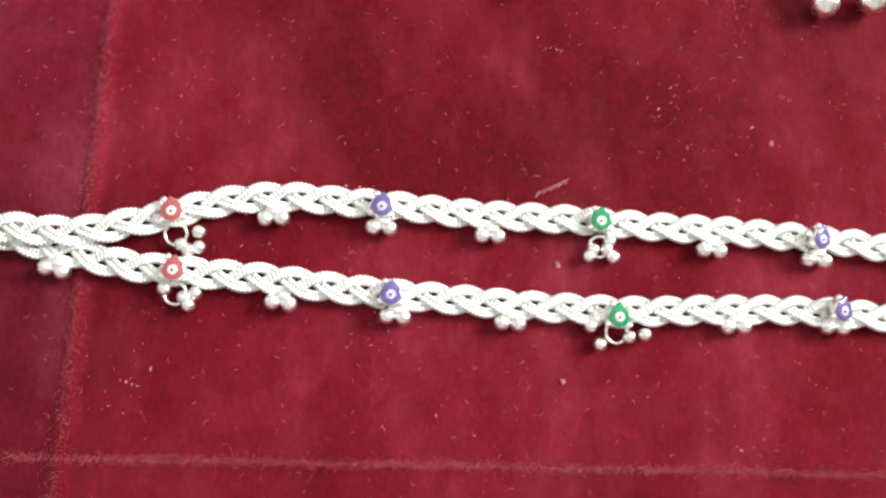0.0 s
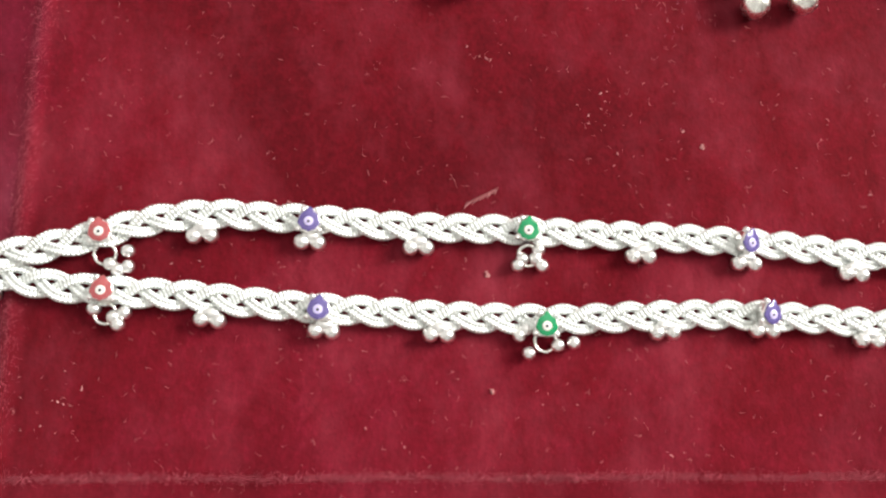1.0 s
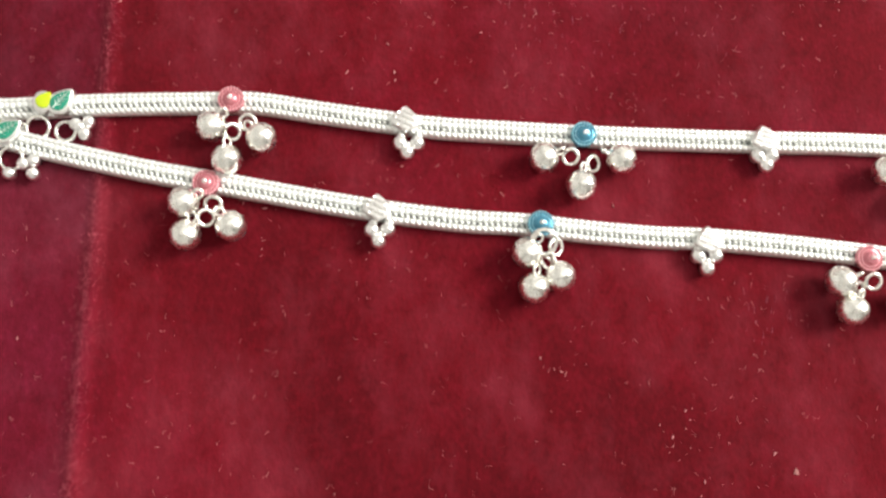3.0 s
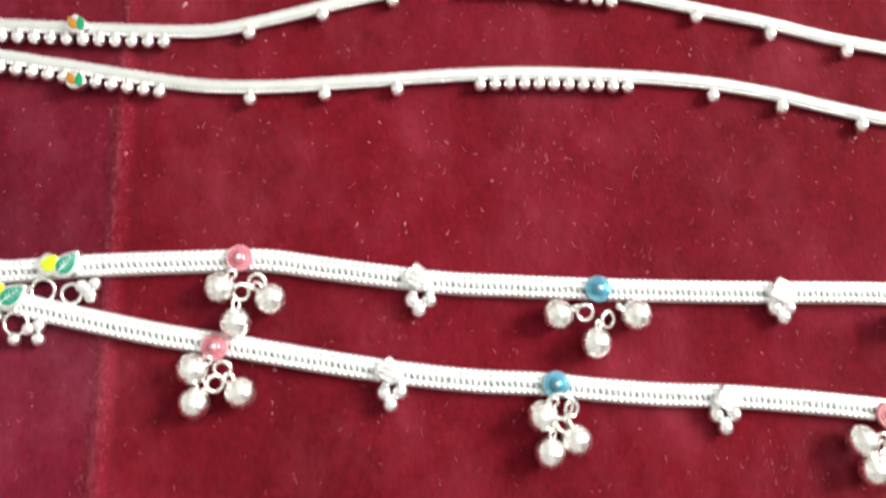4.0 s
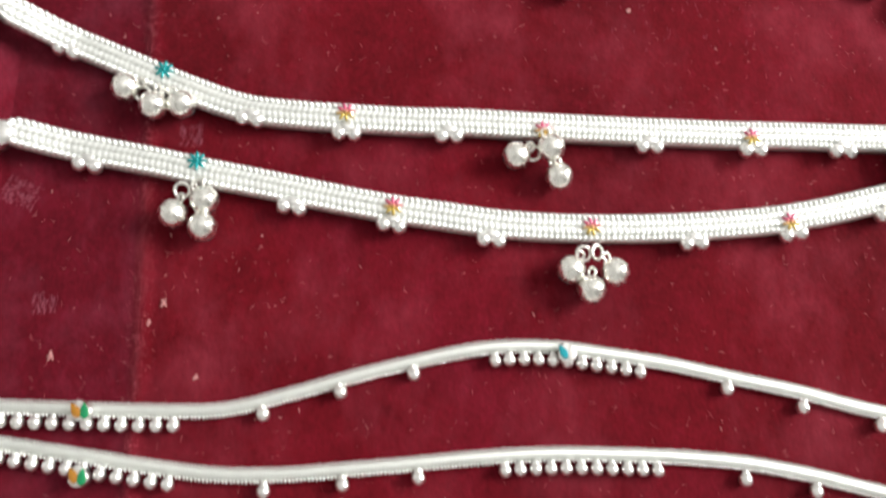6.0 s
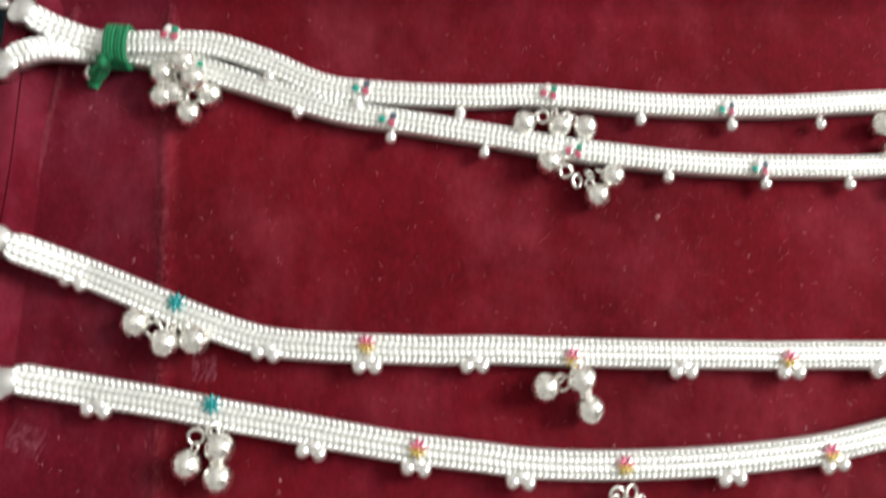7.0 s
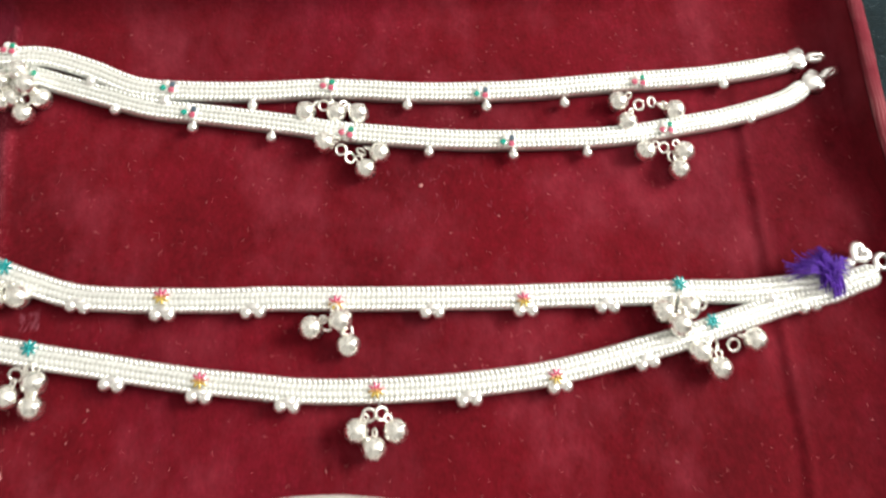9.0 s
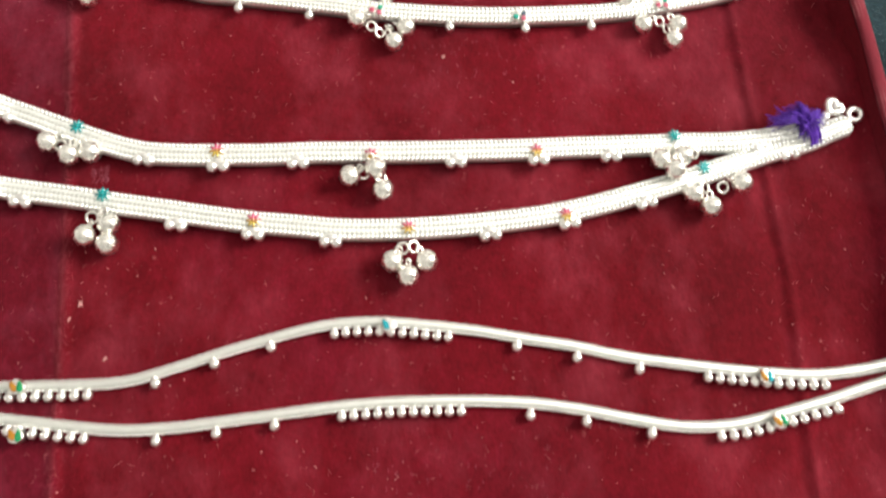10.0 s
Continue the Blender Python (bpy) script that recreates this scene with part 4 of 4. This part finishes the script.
for e, st, eyes, pairs in (
    (A1, a1, ((-35.3, -1.0, RED_E, WHITE_E, 0), (0.0, 0.0, PURPLE_E, LILAC_E, 0), (38.1, -2.4, GREEN_E, WHITE_E, 0), (77.4, -5.4, PURPLE_E, LILAC_E, 22)), ((-18.6, -1.8), (18.8, -4.8), (58.2, -7.3), (96.6, -11.4), (-0.1, -3.4), (77.2, -9.0))),
    (A2, a2, ((-34.4, -11.1, RED_E, WHITE_E, 0), (1.6, -15.3, PURPLE_E, LILAC_E, 0), (40.3, -19.2, GREEN_E, WHITE_E, 0), (79.7, -18.2, PURPLE_E, LILAC_E, 18)), ((-54.4, -10.8), (-16.9, -16.5), (21.9, -20.1), (61.3, -20.8), (97.7, -23.3), (2.3, -18.9), (79.1, -21.0)))):
    for x, y, col, white, tip in eyes:
        eye_charm(e, x, y, turn_at(st, x, y) * 0.6 - 3, col, white, "silver eye charm with %s enamel" % col.name.split("_")[0], tip=tip)
    for x, y in pairs:
        bead_pair(e, x, y, turn_at(st, x, y))
for e, rx, ry, beads in ((A1, -35.0, -4.6, ((-31.1, -4.2), (-31.0, -6.9), (-34.0, -6.4), (-32.7, -7.4))), (A2, -34.5, -14.8, ((-36.3, -14.0), (-33.0, -15.5), (-31.2, -14.8), (-32.2, -16.8))),
                         (A1, 38.2, -6.6, ((36.2, -8.3), (37.0, -7.2), (40.0, -5.6), (40.5, -8.5), (39.4, -7.1))), (A2, 40.3, -21.7, ((36.9, -19.6), (35.8, -20.6), (37.3, -23.7), (42.4, -22.5), (45.2, -22.1)))):
    ring(e, rx, ry, 0, 1.85, 0.3, 1.1, 12)
    for i, (x, y) in enumerate(beads):
        bead_knot(e, x, y, 70.0 * i)

# two flat ladder-link anklets with rosettes, lozenges and bells
B1, b1 = anklet([(-70.5, 81.4), (-65.0, 80.8), (-54.0, 81.3), (-43.0, 81.5), (-32.0, 81.5), (-21.0, 81.4), (-10.0, 79.6), (1.0, 77.8), (12.0, 76.2), (23.0, 75.3), (34.0, 74.5), (45.0, 73.8), (56.0, 73.2), (67.0, 72.7), (78.0, 72.3), (89.6, 71.8), (100.7, 71.0), (112.7, 70.2), (135.0, 68.5), (154.0, 67.5)],
                "flat silver chain anklet with pink and blue rosettes and round bells", "rosette anklets", ladder_chain)
B2, b2 = anklet([(-70.5, 77.0), (-65.5, 75.8), (-60.0, 74.1), (-49.0, 71.2), (-38.0, 68.6), (-27.0, 66.5), (-16.0, 64.2), (-5.0, 62.0), (6.0, 60.1), (17.0, 58.6), (28.0, 57.7), (39.0, 56.2), (50.0, 55.0), (61.0, 54.3), (72.0, 53.1), (84.2, 51.5), (95.3, 49.8), (107.8, 47.4), (120.3, 45.3), (138.0, 43.0), (154.0, 42.0)],
                "flat silver chain anklet with pink and blue rosettes and round bells", "rosette anklets", ladder_chain)
leaf_charm(B1, -55.5, 81.4, 2)
leaf_charm(B2, -64.4, 76.4, -12)
for e, rings, beads in ((B1, ((-58.9, 77.2, 2.0), (-54.0, 76.4, 1.7)), ((-52.3, 77.7), (-50.7, 75.9), (-51.6, 77.2), (-50.1, 78.0))),
                        (B2, ((-63.1, 71.5, 2.0),), ((-66.6, 72.9), (-67.4, 71.4), (-63.2, 68.8), (-60.9, 70.5), (-59.1, 68.6), (-59.2, 70.9)))):
    for x, y, R in rings:
        ring(e, x, y, 0, R, 0.32, 1.2, 10)
    for i, (x, y) in enumerate(beads):
        bead_knot(e, x, y, 80.0 * i)
for e, st, x, y, lac, what, bells, rings in (
    (B1, b1, -24.8, 81.6, PINK_M, "pink", ((-27.8, 76.8), (-25.0, 70.6), (-19.0, 74.5)), ((-21.8, 77.3), (-24.5, 75.6))),
    (B2, b2, -28.8, 66.1, PINK_M, "pink", ((-32.1, 62.8), (-31.7, 57.2), (-24.0, 58.6)), ((-27.5, 62.3), (-28.7, 59.9))),
    (B1, b1, 38.8, 74.0, BLUE_M, "blue", ((31.4, 70.0), (37.8, 64.8), (45.4, 69.5)), ((36.2, 69.9), (40.2, 68.5))),
    (B2, b2, 30.0, 57.5, BLUE_M, "blue", ((27.4, 52.6), (28.3, 46.5), (33.0, 48.4)), ((30.0, 53.8, 2.2), (32.5, 53.3), (30.8, 50.5))),
    (B2, b2, 88.8, 49.9, PINK_M, "pink", ((82.8, 46.2), (84.4, 41.2), (94.0, 42.1)), ((89.2, 45.8), (86.3, 44.3))),
    (B1, b1, 100.7, 70.2, PINK_M, "pink", ((94.5, 66.3), (99.0, 61.0), (106.5, 65.0)), ((98.0, 66.0), (102.0, 64.8)))):
    rosette(e, x, y, turn_at(st, x, y), lac, PINK_P if lac is PINK_M else BLUE_P, "round beaded rosette in %s lacquer" % what)
    for i, (bx, by) in enumerate(bells):
        bell(e, bx - 0.2, by - 0.4, (x, y - 2), 2.7 if i or e is B1 else 3.1)
    for i, (bx, by, *size) in enumerate(rings):
        ring(e, bx, by, 65.0 * i, size[0] if size else 1.4, 0.36, 4.4 if size else 1.9, 20 + 12 * i)
for e, st, x, y, beads in ((B1, b1, 6.4, 77.2, ((5.4, 73.2), (8.5, 73.1), (6.6, 71.5))), (B2, b2, 1.1, 60.9, ((0.1, 57.2), (2.9, 57.3), (1.2, 55.2))),
                           (B1, b1, 72.2, 72.5, ((71.0, 69.6), (73.6, 69.6), (72.4, 67.9))), (B2, b2, 59.9, 53.8, ((58.1, 51.2), (61.2, 51.2), (59.5, 49.0)))):
    diamond_charm(e, x, y, turn_at(st, x, y), beads)

# two thin snake-chain anklets with bead bars
C1, c1 = anklet([(-77.6, 128.6), (-70.5, 128.2), (-66.0, 127.9), (-55.0, 127.2), (-42.8, 126.5), (-30.6, 126.5), (-18.7, 128.9), (-6.8, 131.8), (5.1, 134.3), (17.2, 136.2), (29.3, 136.1), (41.4, 134.3), (53.4, 132.0), (65.2, 129.1), (77.1, 126.3), (88.9, 122.9), (100.8, 120.3), (112.7, 117.9), (124.8, 115.9), (136.9, 114.6), (149.1, 115.1), (158.0, 116.5)],
                "thin silver snake-chain anklet with single beads and bead bars", "snake-chain anklets", snake_chain)
C2, c2 = anklet([(-77.8, 123.2), (-70.5, 121.9), (-66.5, 121.2), (-55.6, 119.2), (-43.6, 116.9), (-31.6, 115.1), (-19.5, 114.7), (-7.4, 115.2), (4.8, 115.8), (16.9, 116.4), (29.0, 116.5), (41.2, 115.9), (53.3, 115.0), (65.3, 113.5), (77.2, 111.0), (88.9, 107.8), (100.8, 105.1), (112.9, 104.5), (124.9, 106.1), (136.9, 108.2), (148.7, 110.8), (157.5, 112.6)],
                "thin silver snake-chain anklet with single beads and bead bars", "snake-chain anklets", snake_chain)
for e, st, singles, bars in ((C1, c1, ((-23.9, 125.4), (-10.0, 128.9), (3.5, 131.8), (62.9, 127.3), (77.3, 123.4), (92.2, 119.4)), ((-69.7, -39.6), (18.8, 46.9), (109.1, 137.3))),
                             (C2, c2, ((-23.6, 112.0), (-9.7, 112.6), (3.9, 113.3), (64.4, 110.7), (77.6, 108.1), (92.8, 104.1)), ((-69.2, -39.9), (19.7, 48.3), (109.4, 138.5)))):
    for x, y in singles:
        bead(e, x, y, turn_at(st, x, y), 1.28)
    for lo, hi in bars:
        i0, i1 = (int(np.argmin(abs(st.p[:, 0] - q))) for q in (lo, hi))
        for k in range(11):
            s = st.s[i0] + (st.s[i1] - st.s[i0]) * k / 10
            w = st.bend([(s, -2.52, 0)])[0]
            bead(e, w[0], w[1], turn_at(st, w[0], w[1]), 1.2)
for e, st, x, y, la, lb in ((C1, c1, -55.4, 127.0, ORANGE_E, GREEN_E), (C1, c1, 32.2, 134.8, TEAL_E, WHITE_E), (C2, c2, -55.0, 115.9, ORANGE_E, GREEN_E), (C1, c1, 122.3, 115.2, ORANGE_E, TEAL_E), (C2, c2, 123.5, 104.6, ORANGE_E, GREEN_E)):
    slant_charm(e, x, y, turn_at(st, x, y), la, lb)

# two wide four-row anklets with star charms
D1, d1 = anklet([(-73.0, 202.9), (-62.0, 198.8), (-51.0, 193.9), (-40.0, 188.9), (-29.0, 184.8), (-18.0, 183.2), (-7.0, 182.4), (4.0, 181.7), (15.0, 181.4), (26.0, 180.7), (37.0, 180.0), (48.0, 179.4), (59.0, 178.9), (70.0, 178.4), (81.0, 178.1), (92.0, 177.7), (103.0, 177.3), (114.0, 177.0), (125.0, 176.3), (138.2, 176.6), (143.8, 177.3), (149.2, 179.5)],
                "wide four-row silver anklet with teal and pink stars and bells", "star anklets", lambda e, s: wide_chain(e, s, 5.55, 1.14), [(-76, 6.6), (-72.5, 6.2), (-69, 4.2), (-65, 1.6), (-61, 0.2), (118, 0), (132, 0.6), (143, 2.0), (150, 3.0)])
D2, d2 = anklet([(-71.8, 179.2), (-67.0, 178.2), (-56.0, 175.9), (-45.0, 173.6), (-34.0, 171.0), (-23.0, 168.6), (-12.0, 166.1), (-1.0, 163.8), (10.0, 162.0), (21.0, 160.2), (32.0, 159.3), (43.0, 158.9), (54.0, 158.9), (65.0, 159.3), (76.0, 160.1), (87.0, 161.7), (98.0, 163.9), (109.0, 166.2), (120.0, 169.0), (131.0, 171.9), (138.1, 173.5), (145.1, 174.7), (150.8, 176.6), (156.0, 178.0)],
                "wide four-row silver anklet with teal and pink stars and bells", "star anklets", lambda e, s: wide_chain(e, s, 5.55, 1.14), [(-72, 3.2), (-69, 2.3), (-65, 1.1), (-61, 0.2), (-55, 0), (130, 0.1), (142, 1.2), (154, 3.3)])
for e, st, x, y, lac, what, bells, rings in (
    (D1, d1, -44.2, 192.2, STAR_T, "teal", ((-51.4, 189.1), (-45.9, 185.3), (-40.6, 185.5)), ((-48.2, 187.8), (-43.0, 187.6))),
    (D2, d2, -37.1, 173.2, STAR_T, "teal", ((-41.1, 163.3), (-35.4, 165.9), (-35.6, 160.7)), ((-39.8, 168.0), (-36.6, 168.8))),
    (D1, d1, 30.5, 179.1, STAR_P, "pink and yellow", ((24.8, 174.3), (31.5, 175.4), (33.0, 169.9)), ((28.3, 174.9), (32.6, 173.2))),
    (D2, d2, 38.7, 159.0, STAR_P, "pink and yellow", ((34.1, 151.1), (37.7, 147.2), (42.6, 150.5)), ((36.9, 154.2), (39.6, 154.4))),
    (D1, d1, 110.0, 178.8, STAR_T, "teal", ((105.4, 173.2), (108.2, 169.4), (111.3, 173.6)), ((114.4, 174.3), (109.2, 175.2))),
    (D2, d2, 116.4, 169.5, STAR_T, "teal", ((112.4, 163.3), (116.3, 159.3), (125.5, 165.2)), ((120.6, 164.3), (115.9, 164.6)))):
    star_charm(e, x, y, turn_at(st, x, y), lac, "raised eight-ray star in %s lacquer" % what)
    for i, (bx, by) in enumerate(bells):
        over = 1.4 if (bx, by) == (31.5, 175.4) else (1.6 if (bx, by) == (108.2, 169.4) else 0.0)
        bell(e, bx, by - 0.5, (x, y - 2), 3.3 + over, 2.75)
    for i, (bx, by) in enumerate(rings):
        ring(e, bx, by - 0.4, 60.0 * i + 15, 1.4, 0.34, 2.6, 18 + 14 * i)
for e, st, stars in ((D1, d1, ((-8.8, 183.1), (73.5, 177.3))), (D2, d2, ((0.2, 163.7), (79.0, 159.4)))):
    for x, y in stars:
        star_charm(e, x, y, turn_at(st, x, y), STAR_P, "raised eight-ray star in pink and yellow lacquer")
        i, t = st.station(x, y)
        w = st.bend([(st.s[i] + 0.3, -3.5, 0)])[0]
        bead_pair(e, w[0], w[1], t, 1.5, 1.5, 1.0)
for e, st, pairs in ((D1, d1, ((-63.5, 197.3), (-27.6, 182.6), (11.6, 178.8), (52.2, 176.2), (92.7, 174.9), (132.8, 174.6))), (D2, d2, ((-57.8, 173.4), (-19.2, 164.4), (19.0, 157.3), (59.2, 156.0), (100.2, 161.4), (140.1, 172.0)))):
    for x, y in pairs:
        bead_pair(e, x, y - 0.5, turn_at(st, x, y), 1.48, 1.5, 1.0)
wire_clasp(D1, 153.0, 183.0, 40, 5.0)
wire_clasp(D2, 158.6, 180.9, 30, 4.4, False)
heart_clasp(D2, -73.2, 178.5, 190, False, 4.6)
heart_clasp(D1, -75.4, 204.0, 200, False, 7.8)

# two wide anklets with four-petal enamel charms
E1, e1 = anklet([(-73.4, 249.5), (-69.3, 247.8), (-61.0, 245.8), (-50.0, 245.8), (-39.0, 245.5), (-28.0, 241.8), (-17.0, 236.8), (-6.0, 235.3), (5.0, 234.5), (16.0, 234.1), (27.0, 234.2), (38.0, 233.4), (49.0, 232.2), (60.0, 231.5), (71.0, 231.2), (82.0, 231.2), (93.0, 231.7), (104.0, 232.1), (115.0, 232.3), (126.0, 232.7), (137.0, 233.8), (145.0, 235.0), (148.6, 235.9)],
                "wide silver anklet with pink, green and teal four-petal charms", "petal anklets", lambda e, s: wide_chain(e, s, 4.85, 1.18), [(-76, 6.8), (-72.5, 6.5), (-69, 4.4), (-64, 2.4), (-58, 1.8), (-38, 1.6), (-14, 0.3), (-8, 0)])
E2, e2 = anklet([(-76.0, 239.9), (-73.0, 241.5), (-69.0, 243.5), (-62.0, 244.7), (-55.1, 244.3), (-42.9, 241.5), (-35.0, 238.6), (-24.0, 234.6), (-13.0, 230.9), (-2.0, 229.0), (9.0, 227.0), (20.0, 224.9), (31.0, 222.6), (42.0, 220.9), (53.0, 219.4), (64.0, 218.3), (75.0, 217.7), (86.0, 217.4), (97.0, 217.3), (108.0, 218.0), (119.0, 219.5), (130.0, 221.1), (144.3, 224.7), (151.0, 228.4)],
                "wide silver anklet with pink, green and teal four-petal charms", "petal anklets", lambda e, s: wide_chain(e, s, 4.85, 1.18), [(-76, 6.6), (-72.5, 6.2), (-69, 4.2), (-65, 1.6), (-61, 0.2), (-55, 0)])
BELLED = (ROSE_E, ROSE_E, LEAF_E, WHITE_E)
BEADED = (JADE_E, ROSE_E, SLATE_E, WHITE_E)
for e, st, x, y, bells, rings in (
    (E1, e1, -47.1, 246.9, ((-48.6, 238.8), (-49.0, 234.4), (-43.5, 230.7)), ((-46.4, 240.8), (-45.0, 238.4))),
    (E2, e2, -42.6, 240.4, ((-46.2, 235.2), (-39.5, 234.6), (-41.9, 236.9), (-44.0, 240.6)), ((-42.5, 234.0),)),
    (E1, e1, 30.1, 234.0, ((24.5, 227.8), (31.9, 227.1), (37.3, 226.6)), ((28.8, 229.6), (33.8, 229.1))),
    (E1, e1, 108.0, 231.2, ((102.2, 226.3), (103.7, 220.7), (116.2, 223.3)), ((107.6, 225.6), (110.9, 226.2), (113.3, 225.0))),
    (E2, e2, 34.3, 221.1, ((28.9, 218.9), (38.5, 211.8), (42.0, 215.8)), ((32.7, 217.5), (34.8, 215.3), (37.6, 216.7))),
    (E2, e2, 113.1, 217.9, ((107.2, 212.7), (114.9, 207.4), (116.8, 211.9)), ((112.2, 213.7), (113.8, 211.2)))):
    petal_charm(e, x, y, turn_at(st, x, y), BELLED, st.lift[st.station(x, y)[0]])
    stack = x < -40
    for i, (bx, by) in enumerate(bells):
        bell(e, bx, by, (x, y - 2), 2.55 + ((1.6 if e is E1 and i == 0 else (3.2 if i >= 2 and e is E2 else 0.0)) if stack else (0.9 if by > 218.5 and e is E2 else 0.0)), 2.55)
    for i, (bx, by) in enumerate(rings):
        ring(e, bx, by, 60.0 * i + 15, 1.25, 0.32, 1.7 + (2.0 if stack else 0.0), 18 + 14 * i)
for e, st, x, y, bx, by in ((E1, e1, -8.8, 235.4, -9.8, 232.0), (E1, e1, 68.0, 229.9, 69.1, 226.7), (E2, e2, -3.6, 228.5, -3.1, 224.9), (E2, e2, 73.4, 216.6, 74.6, 213.4)):
    petal_charm(e, x, y, turn_at(st, x, y), BEADED, st.lift[st.station(x, y)[0]])
    bead(e, bx, by + 0.2, turn_at(st, bx, by), 1.3, 2.6 if bx < -5 else 2.0)
for e, st, beads in ((E1, e1, ((-27.6, 237.9), (11.4, 230.0), (49.5, 228.0), (88.8, 226.6), (130.0, 229.6))), (E2, e2, ((-21.9, 230.6), (15.9, 221.2), (54.0, 215.2), (92.9, 212.9), (135.2, 219.6), (-63.6, 239.6)))):
    for x, y in beads:
        bead(e, x, y + 0.3, turn_at(st, x, y), 1.28, 3.2 if x == -27.6 else 2.0)
heart_clasp(E1, 150.2, 236.3, 2)
heart_clasp(E2, 153.4, 229.7, 24)
heart_clasp(E1, -74.4, 250.3, 160, True, 8.2)
heart_clasp(E2, -77.0, 239.0, 205, False, 8.0)


# ---- thread ties ----
def thread_tie(x, y, turn, w, h, top, material, label, tails, drop=0.0):
    """Thread wound round two chains, with loose ends."""
    e = thing("thread_tie", (x * MM, y * MM, 0.0), label, "thread")
    rng = random.Random(int(x * 10))
    pts = []
    for q in np.linspace(0, 2 * math.pi * 15, 15 * 24):
        c, s = math.cos(q), math.sin(q)
        grow = 1.0 + 0.06 * math.sin(q * 0.37)
        pts.append((-w / 2 + w * q / (30 * math.pi) + 0.2 * math.sin(q * 0.61), grow * h / 2 * math.copysign(abs(c) ** 0.75, c), top / 2 + grow * (top / 2 - 0.05) * math.copysign(abs(s) ** 0.75, s) + 0.35))
    v, f = tube(pts, 0.5, 6)
    part("winding", mesh_from("winding", spun(v, 0, 0, turn) * MM, f), material, e, place(x, y, 0))
    for ax, ay, length, count in tails:
        for k in range(count):
            a = math.atan2(ay, ax) + rng.uniform(-0.32, 0.32)
            le = length * rng.uniform(0.6, 1.05)
            bendy, wob = rng.uniform(-0.4, 0.4), rng.uniform(0, 6)
            pts = []
            for q in np.linspace(0, 1, 9):
                b = a + bendy * q
                pts.append((h * 0.25 * math.cos(a) * (1 - q) + le * q * math.cos(b), h * 0.35 * math.sin(a) - drop + le * q * math.sin(b), max(0.4, (top * 0.75) * (1 - q) + 0.9 * math.sin(wob + 4 * q) + 0.9)))
            v, f = tube(pts, 0.95, 7, 0.85)
            part("loose_end", mesh_from("loose_end", v * MM, f), material, e, place(x, y, 0))
    return e


def tuft(x, y, material, label):
    """A fluffy knot of cut thread on top of the wound chains."""
    e = thing("thread_tie", (x * MM, y * MM, 0.0), label, "thread")
    rng = random.Random(77)
    groups = [[] for _ in range(7)]
    lobes = ((3.0, 8.5), (2.35, 6.6), (1.62, 6.4), (1.02, 6.2), (0.45, 6.6), (-0.1, 5.2), (-1.15, 5.6))
    for k in range(340):
        at, reach = lobes[k % 7]
        a, le, side = at + rng.gauss(0, 0.17), reach * rng.uniform(0.55, 1.05), rng.uniform(-0.5, 0.5)
        if k % 5 == 0:
            a, le, side = rng.uniform(0, 2 * math.pi), rng.uniform(1.8, 3.6), rng.uniform(-0.5, 2.0)
        rise, bendy = rng.uniform(0.2, 1.0), rng.uniform(-0.35, 0.35)
        pts = []
        for q in np.linspace(0, 1, 7):
            b = a + bendy * q
            pts.append((side + 0.6 * math.cos(a * 3) + le * q * math.cos(b), 0.4 * math.sin(a * 5) + le * q * math.sin(b) * 0.85, 6.0 + 3.2 * rise * math.sin(q * 2.6) - 1.3 * q))
        groups[k % 7].append(tube(pts, rng.uniform(0.16, 0.30), 5, 0.4))
    for g in groups:
        v, f = joined(g)
        part("tassel", mesh_from("tassel", v * MM, f), material, e, place(x, y, 0))
    pts = []
    for q in np.linspace(0, 2 * math.pi * 12, 12 * 24):
        pts.append((0.2 + 3.0 * q / (24 * math.pi) + 0.3 * math.sin(q * 0.7), -1.4 + 5.4 * math.cos(q) * (0.97 + 0.04 * math.sin(q * 0.5)), 3.4 + 3.3 * math.sin(q)))
    v, f = tube(pts, 0.3, 6)
    part("winding", mesh_from("winding", spun(v, 0, 0, 16) * MM, f), material, e, place(x, y, 0))
    return e


thread_tie(-57.3, 244.9, -4, 4.2, 7.6, 6.4, THREAD_G, "dark green thread wound round two silver anklets", ((-1.0, 0.12, 6.6, 16),), 4.6)
thread_tie(-67.5, -3.4, 4, 4.6, 11.0, 4.4, THREAD_G, "dark green thread wound round the plaited anklets", ((-0.2, -1.0, 6.5, 6),))
tuft(143.1, 179.2, THREAD_P, "fluffy purple thread knotted round two silver anklets")
